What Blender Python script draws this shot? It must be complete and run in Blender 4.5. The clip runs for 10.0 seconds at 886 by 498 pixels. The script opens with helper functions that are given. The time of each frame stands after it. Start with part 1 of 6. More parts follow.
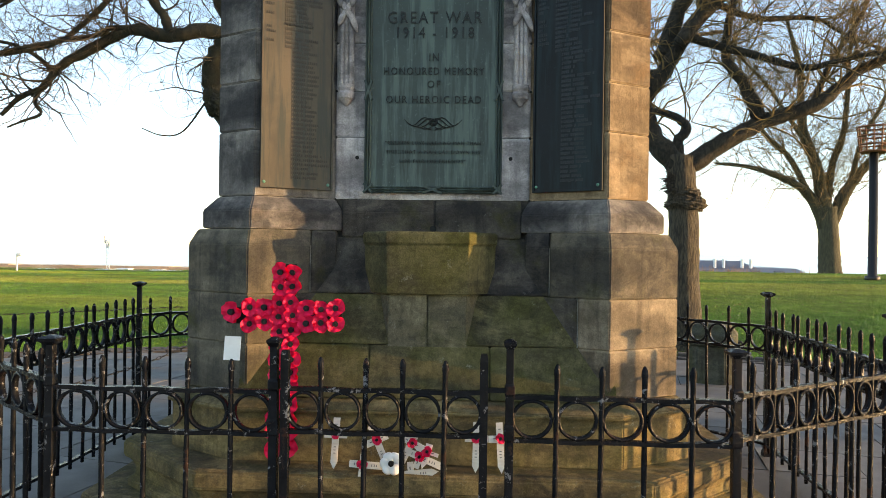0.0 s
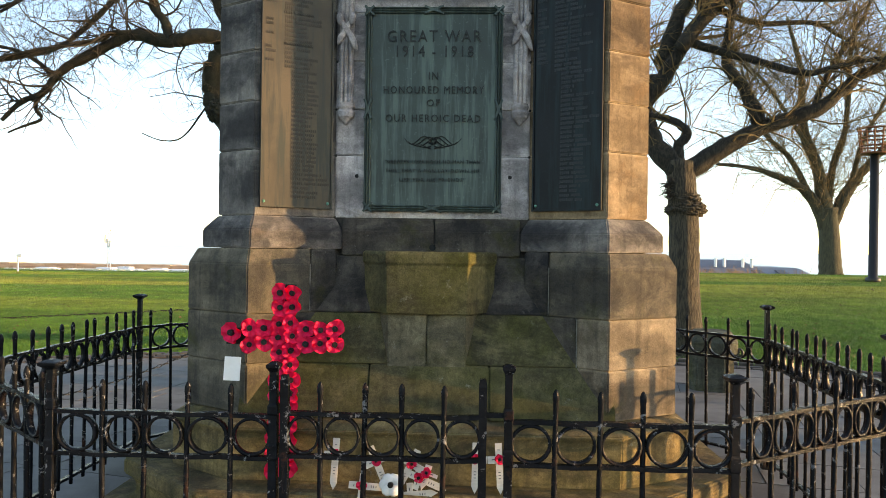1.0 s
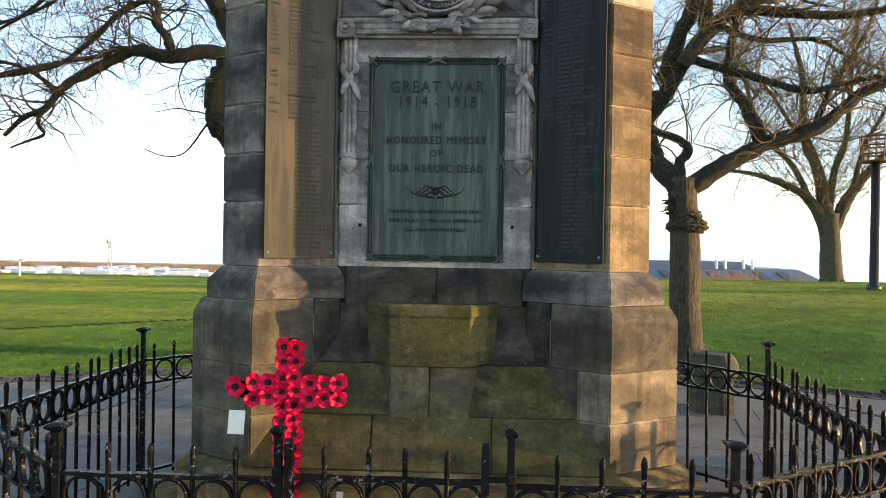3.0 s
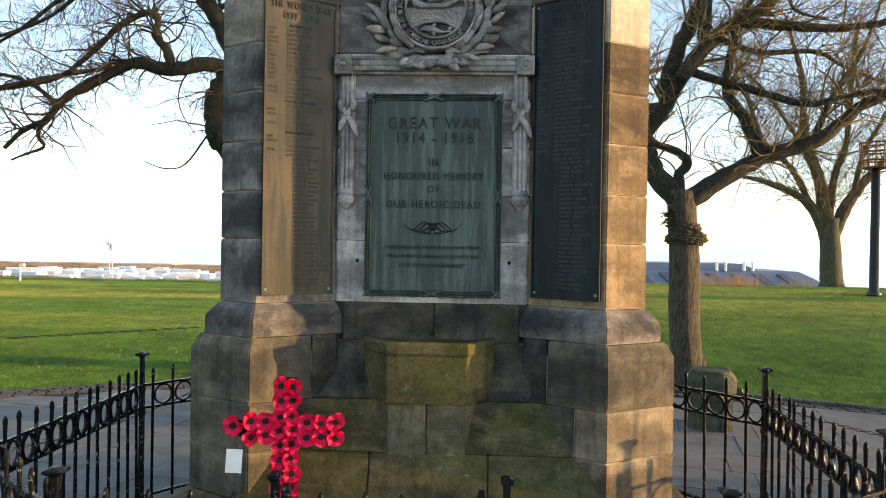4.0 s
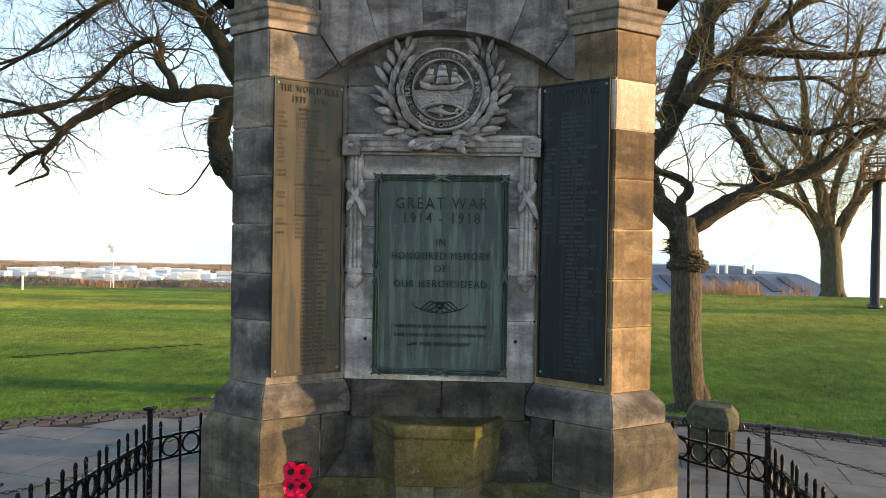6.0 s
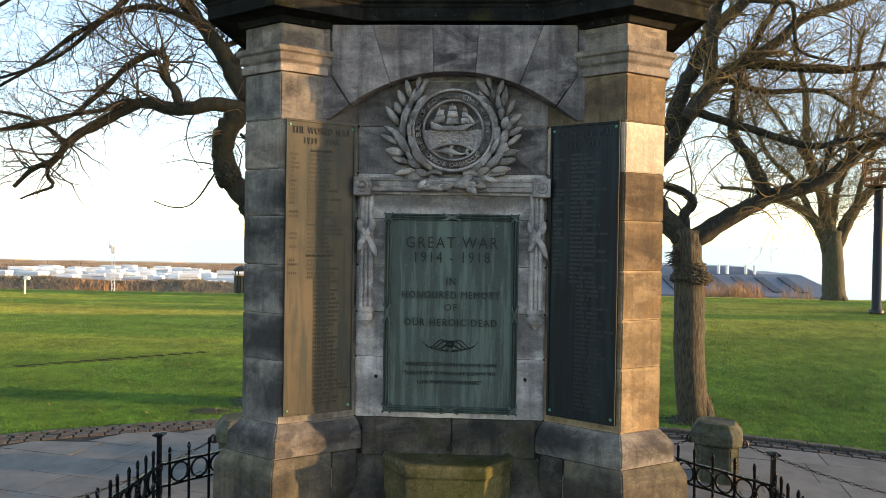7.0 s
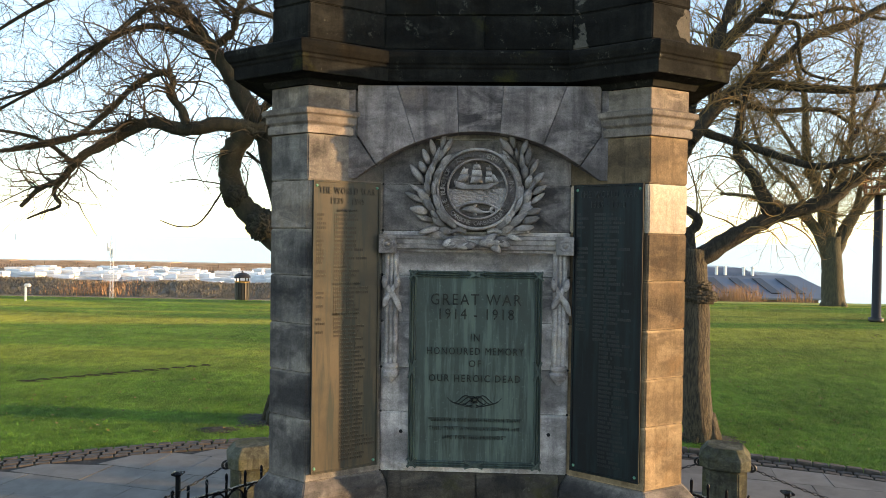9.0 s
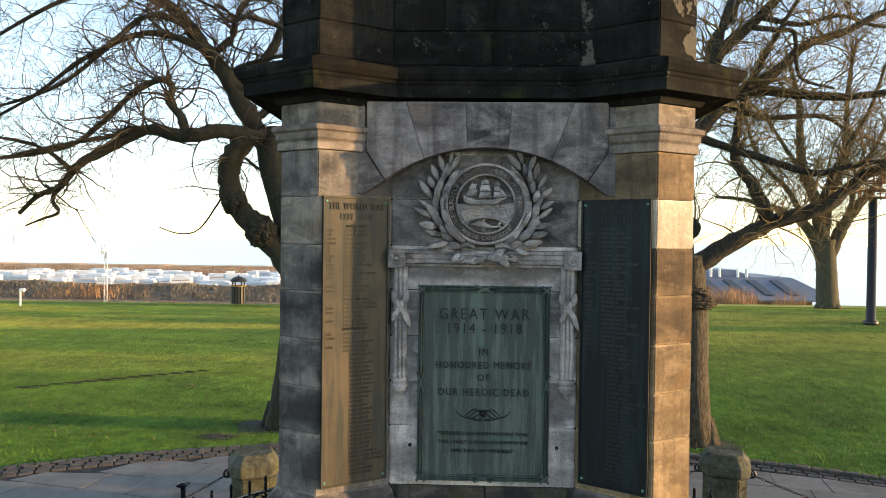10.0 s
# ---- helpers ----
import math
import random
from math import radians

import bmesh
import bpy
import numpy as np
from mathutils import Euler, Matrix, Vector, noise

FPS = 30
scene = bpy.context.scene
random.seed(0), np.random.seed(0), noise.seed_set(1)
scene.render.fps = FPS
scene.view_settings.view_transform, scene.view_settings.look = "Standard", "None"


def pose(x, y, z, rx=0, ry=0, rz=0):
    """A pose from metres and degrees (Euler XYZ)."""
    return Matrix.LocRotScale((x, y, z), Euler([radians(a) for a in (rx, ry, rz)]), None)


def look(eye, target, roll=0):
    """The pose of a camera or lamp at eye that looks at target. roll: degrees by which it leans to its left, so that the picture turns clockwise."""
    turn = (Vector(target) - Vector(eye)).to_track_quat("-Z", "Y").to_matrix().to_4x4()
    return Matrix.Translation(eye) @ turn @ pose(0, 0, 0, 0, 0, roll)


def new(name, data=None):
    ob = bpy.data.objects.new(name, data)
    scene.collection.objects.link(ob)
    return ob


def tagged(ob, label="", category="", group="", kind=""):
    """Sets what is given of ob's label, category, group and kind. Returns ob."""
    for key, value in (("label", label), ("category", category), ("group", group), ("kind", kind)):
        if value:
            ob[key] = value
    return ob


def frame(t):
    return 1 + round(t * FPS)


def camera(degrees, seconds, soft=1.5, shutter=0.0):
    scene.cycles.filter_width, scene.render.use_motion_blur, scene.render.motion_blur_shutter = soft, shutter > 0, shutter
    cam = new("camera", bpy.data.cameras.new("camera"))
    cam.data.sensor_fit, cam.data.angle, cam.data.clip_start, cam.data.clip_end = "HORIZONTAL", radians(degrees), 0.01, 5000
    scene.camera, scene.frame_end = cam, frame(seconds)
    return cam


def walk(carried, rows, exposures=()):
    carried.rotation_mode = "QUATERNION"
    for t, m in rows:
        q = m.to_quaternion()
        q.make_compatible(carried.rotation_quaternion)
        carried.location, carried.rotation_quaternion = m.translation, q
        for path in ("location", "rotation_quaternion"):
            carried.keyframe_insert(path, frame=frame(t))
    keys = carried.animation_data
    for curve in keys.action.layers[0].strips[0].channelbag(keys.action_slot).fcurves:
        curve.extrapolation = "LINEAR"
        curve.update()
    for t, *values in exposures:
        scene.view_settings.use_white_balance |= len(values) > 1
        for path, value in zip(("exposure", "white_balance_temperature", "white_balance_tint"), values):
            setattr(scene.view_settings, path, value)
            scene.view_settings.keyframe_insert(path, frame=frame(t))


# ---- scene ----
cam = camera(64.6, 10.0, soft=0.85)
PATH = [
    (0, (-0.015, 0.047, 1.536), (-0.098, 2.045, 1.537), 0.8),
    (0.5, (-0.014, 0.047, 1.595), (-0.098, 2.045, 1.591), 0.8),
    (1, (-0.009, 0.04, 1.651), (-0.094, 2.038, 1.646), 0.8),
    (1.5, (-0.009, 0.03, 1.712), (-0.094, 2.028, 1.708), 0.8),
    (2, (-0.019, 0.024, 1.796), (-0.106, 2.022, 1.789), 0.9),
    (2.5, (-0.026, 0.021, 1.867), (-0.113, 2.019, 1.857), 0.9),
    (4, (-0.005, 0.006, 2.142), (-0.094, 2.004, 2.13), 0.9),
    (4.5, (-0.001, 0.002, 2.282), (-0.091, 1.999, 2.266), 0.9),
    (5, (-0.001, -0.004, 2.398), (-0.091, 1.994, 2.382), 0.9),
    (5.5, (-0.02, -0.018, 2.49), (-0.11, 1.98, 2.473), 0.9),
    (7, (-0.107, -0.066, 2.841), (-0.198, 1.932, 2.815), 0.9),
    (7.5, (-0.143, -0.075, 2.918), (-0.233, 1.923, 2.891), 0.8),
    (8, (-0.185, -0.084, 3.012), (-0.274, 1.914, 2.984), 0.8),
    (8.5, (-0.225, -0.098, 3.1), (-0.313, 1.9, 3.071), 0.8),
    (9, (-0.268, -0.112, 3.181), (-0.35, 1.886, 3.149), 0.8),
    (9.5, (-0.304, -0.126, 3.227), (-0.379, 1.873, 3.195), 0.7),
    (10, (-0.351, -0.139, 3.256), (-0.417, 1.86, 3.229), 0.7),
]
walk(cam, [(t, look(eye, target, roll)) for t, eye, target, roll in PATH], [(0.0, 2.3, 9100, 14), (10.0, 2.26, 9100, 14)])


# ---- light ----
SUN_AZ, SUN_EL = 93.4, 5.0
world = bpy.data.worlds.new("world")
scene.world = world
world.use_nodes = True
wn = world.node_tree
sky = wn.nodes.new("ShaderNodeTexSky")
sky.sky_type = "NISHITA"
sky.sun_disc = False
sky.sun_elevation, sky.sun_rotation = radians(SUN_EL + 3), radians(SUN_AZ)
sky.air_density, sky.dust_density, sky.ozone_density = 0.7, 0.3, 1.7
wn.links.new(sky.outputs[0], wn.nodes["Background"].inputs[0])
wn.nodes["Background"].inputs[1].default_value = 0.15
sun_data = bpy.data.lights.new("sun", "SUN")
sun_data.energy, sun_data.angle, sun_data.color = 2.1, radians(0.6), (1.0, 0.72, 0.41)
sun = new("sun", sun_data)
_az, _el = radians(SUN_AZ), radians(SUN_EL)
SUN_DIR = Vector((math.sin(_az) * math.cos(_el), math.cos(_az) * math.cos(_el), math.sin(_el)))
sun.matrix_world = look(SUN_DIR * 50, (0, 0, 0))


# ---- materials ----
def material(name):
    m = bpy.data.materials.new(name)
    m.use_nodes = True
    nt = m.node_tree
    return m, nt, nt.nodes["Principled BSDF"]


def nd(nt, kind, **kw):
    n = nt.nodes.new(kind)
    for k, v in kw.items():
        n.inputs[k].default_value = v
    return n


def coords(nt, scale=(1, 1, 1), generated=False):
    tc = nt.nodes.new("ShaderNodeTexCoord")
    if generated:
        return tc.outputs["Object"]
    geo = nt.nodes.new("ShaderNodeNewGeometry")
    mp = nt.nodes.new("ShaderNodeMapping")
    mp.inputs["Scale"].default_value = scale
    nt.links.new(geo.outputs["Position"], mp.inputs["Vector"])
    return mp.outputs[0]


def noise_tex(nt, vec, scale, detail=6, rough=0.6, dist=0.0):
    n = nd(nt, "ShaderNodeTexNoise", Scale=scale, Detail=detail, Roughness=rough, Distortion=dist)
    nt.links.new(vec, n.inputs["Vector"])
    return n.outputs["Fac"]


def ramp(nt, fac, stops):
    r = nt.nodes.new("ShaderNodeValToRGB")
    el = r.color_ramp.elements
    while len(el) < len(stops):
        el.new(0.5)
    for e, (p, c) in zip(el, stops):
        e.position = p
        e.color = (*c, 1) if len(c) == 3 else c
    nt.links.new(fac, r.inputs[0])
    return r.outputs[0]


def mix(nt, fac, a, b, blend="MIX"):
    m = nt.nodes.new("ShaderNodeMix")
    m.data_type, m.blend_type = "RGBA", blend
    for sock, v in ((m.inputs[0], fac), (m.inputs[6], a), (m.inputs[7], b)):
        if hasattr(v, "is_linked"):
            nt.links.new(v, sock)
        elif isinstance(v, tuple):
            sock.default_value = (*v, 1)
        else:
            sock.default_value = v
    return m.outputs[2]


def bump(nt, bsdf, height, strength=0.3, distance=0.01):
    b = nd(nt, "ShaderNodeBump", Strength=strength, Distance=distance)
    nt.links.new(height, b.inputs["Height"])
    nt.links.new(b.outputs[0], bsdf.inputs["Normal"])


def stone_material(name, light, mid, dark, moss=0.0, soot=0.5, white=0.0, rough=0.85, flake=0.0, vary=0.22, edge=0.0, belly=0.0):
    """Weathered sandstone: broad stains, vertical runs, fine grain, moss and lichen."""
    m, nt, b = material(name)
    v = coords(nt)
    info = nt.nodes.new("ShaderNodeObjectInfo")
    sh = nt.nodes.new("ShaderNodeVectorMath")
    sh.operation = "ADD"
    comb = nt.nodes.new("ShaderNodeCombineXYZ")
    mul = nt.nodes.new("ShaderNodeMath")
    mul.operation = "MULTIPLY"
    mul.inputs[1].default_value = 37.0
    nt.links.new(info.outputs["Random"], mul.inputs[0])
    for i in range(3):
        nt.links.new(mul.outputs[0], comb.inputs[i])
    nt.links.new(v, sh.inputs[0])
    nt.links.new(comb.outputs[0], sh.inputs[1])
    vv = sh.outputs[0]
    c = ramp(nt, noise_tex(nt, vv, 2.1, 8, 0.6, 0.6), [(0.36, dark), (0.5, mid), (0.62, light)])
    c = mix(nt, vary, c, ramp(nt, info.outputs["Random"], [(0.0, dark), (0.5, mid), (1.0, light)]))
    bed = nt.nodes.new("ShaderNodeMapping")
    bed.inputs["Scale"].default_value = (1.2, 1.2, 7.0)
    nt.links.new(vv, bed.inputs["Vector"])
    c = mix(nt, ramp(nt, noise_tex(nt, bed.outputs[0], 1.6, 6, 0.6, 0.8), [(0.5, (0, 0, 0)), (0.75, (0.45, 0.45, 0.45))]), c, light)
    rust = ramp(nt, noise_tex(nt, vv, 3.3, 5, 0.6, 0.7), [(0.56, (0, 0, 0)), (0.74, (0.5, 0.5, 0.5))])
    c = mix(nt, rust, c, (mid[0] * 1.25, mid[1] * 0.95, mid[2] * 0.62))
    # soot and damp in broad clouds
    smear = nt.nodes.new("ShaderNodeMapping")
    smear.inputs["Scale"].default_value = (1.0, 1.0, 2.0)
    nt.links.new(vv, smear.inputs["Vector"])
    so = ramp(nt, noise_tex(nt, smear.outputs[0], 2.3, 8, 0.62, 0.5), [(0.44, (0, 0, 0)), (0.60, (soot, soot, soot))])
    c = mix(nt, so, c, (min(0.018, dark[0] * 0.6), min(0.018, dark[1] * 0.6), min(0.021, dark[2] * 0.7)))
    sc = ramp(nt, noise_tex(nt, smear.outputs[0], 3.6, 8, 0.64, 0.6), [(0.50, (0, 0, 0)), (0.64, (0.5, 0.5, 0.5))])
    c = mix(nt, sc, c, tuple(min(0.8, 1.35 * q) for q in light))
    pit = ramp(nt, noise_tex(nt, vv, 38, 5, 0.7, 0.3), [(0.62, (0, 0, 0)), (0.72, (0.4, 0.4, 0.4))])
    c = mix(nt, pit, c, tuple(0.4 * q for q in dark))
    st = coords(nt, (14, 14, 1.3))
    runs = ramp(nt, noise_tex(nt, st, 1.0, 6, 0.65), [(0.48, (0, 0, 0)), (0.66, (0.55, 0.55, 0.55))])
    c = mix(nt, runs, c, tuple(0.7 * q for q in dark))
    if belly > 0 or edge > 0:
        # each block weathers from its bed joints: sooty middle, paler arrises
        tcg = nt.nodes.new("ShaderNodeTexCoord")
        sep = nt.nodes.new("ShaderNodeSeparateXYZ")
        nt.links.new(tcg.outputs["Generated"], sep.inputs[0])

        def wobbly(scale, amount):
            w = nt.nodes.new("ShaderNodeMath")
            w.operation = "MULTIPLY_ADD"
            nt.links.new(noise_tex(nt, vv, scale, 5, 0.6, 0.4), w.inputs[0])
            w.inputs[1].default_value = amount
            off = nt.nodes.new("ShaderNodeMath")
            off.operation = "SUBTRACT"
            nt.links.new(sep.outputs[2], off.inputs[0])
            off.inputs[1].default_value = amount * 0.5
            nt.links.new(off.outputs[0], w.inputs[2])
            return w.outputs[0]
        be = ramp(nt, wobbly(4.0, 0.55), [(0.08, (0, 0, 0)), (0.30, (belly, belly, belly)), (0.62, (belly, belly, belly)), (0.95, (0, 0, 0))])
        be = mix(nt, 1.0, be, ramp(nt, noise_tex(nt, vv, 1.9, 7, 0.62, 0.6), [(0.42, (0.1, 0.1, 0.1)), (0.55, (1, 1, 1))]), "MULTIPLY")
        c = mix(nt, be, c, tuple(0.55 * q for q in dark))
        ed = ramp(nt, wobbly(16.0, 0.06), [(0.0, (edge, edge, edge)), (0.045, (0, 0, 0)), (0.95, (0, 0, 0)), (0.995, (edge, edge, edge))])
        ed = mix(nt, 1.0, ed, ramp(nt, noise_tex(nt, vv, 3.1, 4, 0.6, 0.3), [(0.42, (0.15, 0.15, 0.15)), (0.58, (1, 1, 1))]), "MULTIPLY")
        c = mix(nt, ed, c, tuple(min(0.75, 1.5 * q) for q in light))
    if moss > 0:
        mo = ramp(nt, noise_tex(nt, v, 3.5, 6, 0.65, 0.4), [(0.62 - 0.4 * moss, (0, 0, 0)), (0.8 - 0.2 * moss, (0.8, 0.8, 0.8))])
        c = mix(nt, mo, c, (0.054, 0.054, 0.014))
    if flake > 0:
        fl = ramp(nt, noise_tex(nt, v, 4.0, 7, 0.6, 0.6), [(0.565, (0, 0, 0)), (0.575, (flake, flake, flake))])
        c = mix(nt, fl, c, (0.17, 0.155, 0.135))
    if white > 0:
        li = ramp(nt, noise_tex(nt, v, 11, 9, 0.82), [(0.60, (0, 0, 0)), (0.66, (white, white, white))])
        c = mix(nt, li, c, (0.30, 0.31, 0.27))
    vor = nd(nt, "ShaderNodeTexVoronoi", Scale=9.0)
    vor.feature = "DISTANCE_TO_EDGE"
    wob = nt.nodes.new("ShaderNodeVectorMath")
    wob.operation = "ADD"
    wn_ = nd(nt, "ShaderNodeTexNoise", Scale=3.0, Detail=5.0)
    nt.links.new(vv, wn_.inputs["Vector"])
    nt.links.new(vv, wob.inputs[0])
    nt.links.new(wn_.outputs["Color"], wob.inputs[1])
    nt.links.new(wob.outputs[0], vor.inputs["Vector"])
    crack = ramp(nt, vor.outputs["Distance"], [(0.0, (0.06, 0.06, 0.06)), (0.012, (0, 0, 0))])
    c = mix(nt, crack, c, (0.02, 0.018, 0.017))
    g = noise_tex(nt, v, 160, 4, 0.7)
    c = mix(nt, 0.55 if moss > 0.25 else 0.42, c, ramp(nt, g, [(0.3, (0.22, 0.22, 0.22)), (0.7, (0.8, 0.8, 0.8))]), "OVERLAY")
    c = mix(nt, 0.45 if moss > 0.25 else 0.28, c, ramp(nt, noise_tex(nt, vv, 34, 6, 0.72, 0.5), [(0.35, (0.22, 0.22, 0.22)), (0.65, (0.78, 0.78, 0.78))]), "OVERLAY")
    nt.links.new(c, b.inputs["Base Color"])
    b.inputs["Roughness"].default_value = rough
    b.inputs["Specular IOR Level"].default_value = 0.12 if light[0] > 0.05 else 0.03
    h = mix(nt, 0.5, noise_tex(nt, v, 22, 8, 0.7), g)
    bump(nt, b, h, 0.6, 0.008)
    return m


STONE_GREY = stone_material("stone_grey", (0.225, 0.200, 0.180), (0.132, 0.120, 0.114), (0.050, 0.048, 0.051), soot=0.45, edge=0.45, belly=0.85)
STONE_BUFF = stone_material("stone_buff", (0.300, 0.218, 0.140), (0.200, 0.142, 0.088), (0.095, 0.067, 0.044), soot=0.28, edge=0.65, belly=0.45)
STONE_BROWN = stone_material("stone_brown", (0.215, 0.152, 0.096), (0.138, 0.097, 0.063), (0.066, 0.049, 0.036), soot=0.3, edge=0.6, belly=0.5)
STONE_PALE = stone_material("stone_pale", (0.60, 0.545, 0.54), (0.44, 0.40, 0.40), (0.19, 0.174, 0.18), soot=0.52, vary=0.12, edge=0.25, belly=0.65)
STONE_WHITE = stone_material("stone_white", (0.490, 0.420, 0.350), (0.420, 0.355, 0.290), (0.300, 0.250, 0.200), soot=0.08, edge=0.2)
STONE_SOOT = stone_material("stone_soot", (0.0240, 0.0240, 0.0225), (0.0135, 0.0137, 0.0130), (0.0065, 0.0066, 0.0068), moss=0.03, soot=0.3, white=0.25)
STONE_FLAKED = stone_material("stone_flaked", (0.0240, 0.0238, 0.0225), (0.0138, 0.0138, 0.0132), (0.0066, 0.0066, 0.0068), soot=0.3, white=0.1, flake=0.5)
STONE_MOSS = stone_material("stone_moss", (0.1350, 0.1160, 0.0580), (0.0800, 0.0700, 0.0370), (0.0360, 0.0330, 0.0210), moss=0.52, soot=0.6, white=0.35, edge=0.15)
STONE_DARK = stone_material("stone_damp", (0.1050, 0.0900, 0.0740), (0.0560, 0.0490, 0.0430), (0.0240, 0.0225, 0.0230), moss=0.16, soot=0.7, white=0.3, edge=0.2, belly=0.4)
STONE_CARVED = stone_material("stone_carved", (0.440, 0.402, 0.400), (0.300, 0.270, 0.272), (0.130, 0.117, 0.121), soot=0.35)
# Darker than the pale wall: soot, plus shade behind carving put into the colour.
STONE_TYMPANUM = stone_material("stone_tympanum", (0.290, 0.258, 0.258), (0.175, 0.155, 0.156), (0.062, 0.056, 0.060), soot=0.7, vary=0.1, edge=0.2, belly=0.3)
# Mossy ledge stone, its ochre raised to carry low sun on the steps.
STONE_LEDGE = stone_material("stone_ledge", (0.2700, 0.1930, 0.0900), (0.1550, 0.1140, 0.0560), (0.0620, 0.0490, 0.0290), moss=0.36, soot=0.6, white=0.5)
STONE_FRIEZE = stone_material("stone_frieze", (0.270, 0.238, 0.242), (0.165, 0.145, 0.150), (0.060, 0.053, 0.057), soot=0.55, vary=0.10, edge=0.2)
STONE_NECK = stone_material("stone_neck", (0.295, 0.245, 0.212), (0.205, 0.170, 0.148), (0.095, 0.080, 0.074), soot=0.4, vary=0.05)
# Lighter base stone: sunlight on the right-hand courses put into the colour.
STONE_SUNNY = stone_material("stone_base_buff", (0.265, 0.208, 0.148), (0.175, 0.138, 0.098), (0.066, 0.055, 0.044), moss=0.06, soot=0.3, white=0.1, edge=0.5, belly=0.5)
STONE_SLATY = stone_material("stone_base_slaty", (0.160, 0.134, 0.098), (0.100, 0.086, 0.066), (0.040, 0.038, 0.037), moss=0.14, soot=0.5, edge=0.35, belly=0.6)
STONE_PIER = stone_material("stone_pier", (0.17, 0.152, 0.100), (0.115, 0.103, 0.068), (0.06, 0.054, 0.040), moss=0.3, soot=0.35, white=0.5, edge=0.3)
MORTAR = stone_material("mortar", (0.06, 0.055, 0.05), (0.04, 0.037, 0.034), (0.02, 0.02, 0.02), soot=0.4)


def simple(name, c1, c2, scale=6.0, rough=0.6, metal=0.0, bmp=0.2, bscale=40.0, stretch=(1, 1, 1), dist=0.004, spec=0.5, contrast=(0.35, 0.65)):
    m, nt, b = material(name)
    v = coords(nt, stretch)
    info = nt.nodes.new("ShaderNodeObjectInfo")
    n = noise_tex(nt, v, scale, 6, 0.62, 0.3)
    c = ramp(nt, n, [(contrast[0], c1), (contrast[1], c2)])
    c = mix(nt, 0.25, c, ramp(nt, info.outputs["Random"], [(0, c1), (1, c2)]))
    nt.links.new(c, b.inputs["Base Color"])
    b.inputs["Roughness"].default_value, b.inputs["Metallic"].default_value = rough, metal
    b.inputs["Specular IOR Level"].default_value = spec
    bump(nt, b, noise_tex(nt, v, bscale, 6, 0.65), bmp, dist)
    return m


def bronze_material(name, base, green, brown, amount):
    m, nt, b = material(name)
    v = coords(nt)
    run = coords(nt, (22, 22, 1.6))
    c = ramp(nt, noise_tex(nt, v, 3.0, 6, 0.6, 0.5), [(0.3, brown), (0.6, base)])
    r = ramp(nt, noise_tex(nt, run, 1.0, 5, 0.65), [(0.47, (0, 0, 0)), (0.60, (amount, amount, amount))])
    c = mix(nt, r, c, green)
    sp = ramp(nt, noise_tex(nt, v, 60, 4, 0.6), [(0.62, (0, 0, 0)), (0.7, (0.35, 0.35, 0.35))])
    c = mix(nt, sp, c, green)
    nt.links.new(c, b.inputs["Base Color"])
    b.inputs["Metallic"].default_value, b.inputs["Roughness"].default_value = 0.25, 0.55
    b.inputs["Specular IOR Level"].default_value = 0.3
    bump(nt, b, noise_tex(nt, v, 90, 6, 0.7), 0.25, 0.002)
    return m


BRONZE = bronze_material("bronze_green", (0.049, 0.070, 0.067), (0.140, 0.200, 0.175), (0.036, 0.045, 0.044), 0.42)
# Twin tablets: brown raised for the sunlit one, near-black for the shaded one.
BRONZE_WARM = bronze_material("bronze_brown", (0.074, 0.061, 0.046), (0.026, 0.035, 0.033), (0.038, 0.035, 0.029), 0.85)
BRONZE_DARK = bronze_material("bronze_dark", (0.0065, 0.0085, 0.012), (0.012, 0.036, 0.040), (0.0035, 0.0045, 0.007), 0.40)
LETTER = simple("bronze_letter", (0.006, 0.008, 0.008), (0.013, 0.017, 0.016), 40, 0.5, 0.3)
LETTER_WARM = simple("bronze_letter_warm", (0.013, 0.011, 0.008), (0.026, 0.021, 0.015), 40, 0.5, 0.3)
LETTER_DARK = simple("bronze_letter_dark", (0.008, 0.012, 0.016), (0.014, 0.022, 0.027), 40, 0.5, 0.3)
VERDIGRIS = simple("verdigris", (0.06, 0.22, 0.16), (0.10, 0.28, 0.21), 30, 0.7)


def iron_material():
    """Thick black paint over pitted iron: rust breaking through, pale flecks of old coats."""
    m, nt, b = material("painted_iron")
    v = coords(nt)
    c = ramp(nt, noise_tex(nt, v, 18, 5, 0.6), [(0.3, (0.0035, 0.004, 0.0055)), (0.7, (0.009, 0.010, 0.013))])
    ru = ramp(nt, noise_tex(nt, v, 7, 7, 0.7, 0.8), [(0.585, (0, 0, 0)), (0.66, (0.75, 0.75, 0.75))])
    c = mix(nt, ru, c, ramp(nt, noise_tex(nt, v, 45, 4, 0.6), [(0.3, (0.014, 0.006, 0.005)), (0.7, (0.060, 0.020, 0.011))]))
    fl = ramp(nt, noise_tex(nt, v, 21, 6, 0.72, 0.4), [(0.60, (0, 0, 0)), (0.62, (0.85, 0.85, 0.85))])
    c = mix(nt, fl, c, (0.17, 0.175, 0.19))
    nt.links.new(c, b.inputs["Base Color"])
    nt.links.new(ramp(nt, ru, [(0.0, (0.24, 0.24, 0.24)), (0.8, (0.75, 0.75, 0.75))]), b.inputs["Roughness"])
    b.inputs["Specular IOR Level"].default_value = 0.09
    bump(nt, b, mix(nt, 0.4, noise_tex(nt, v, 38, 6, 0.7), noise_tex(nt, v, 110, 4, 0.7)), 1.0, 0.008)
    return m


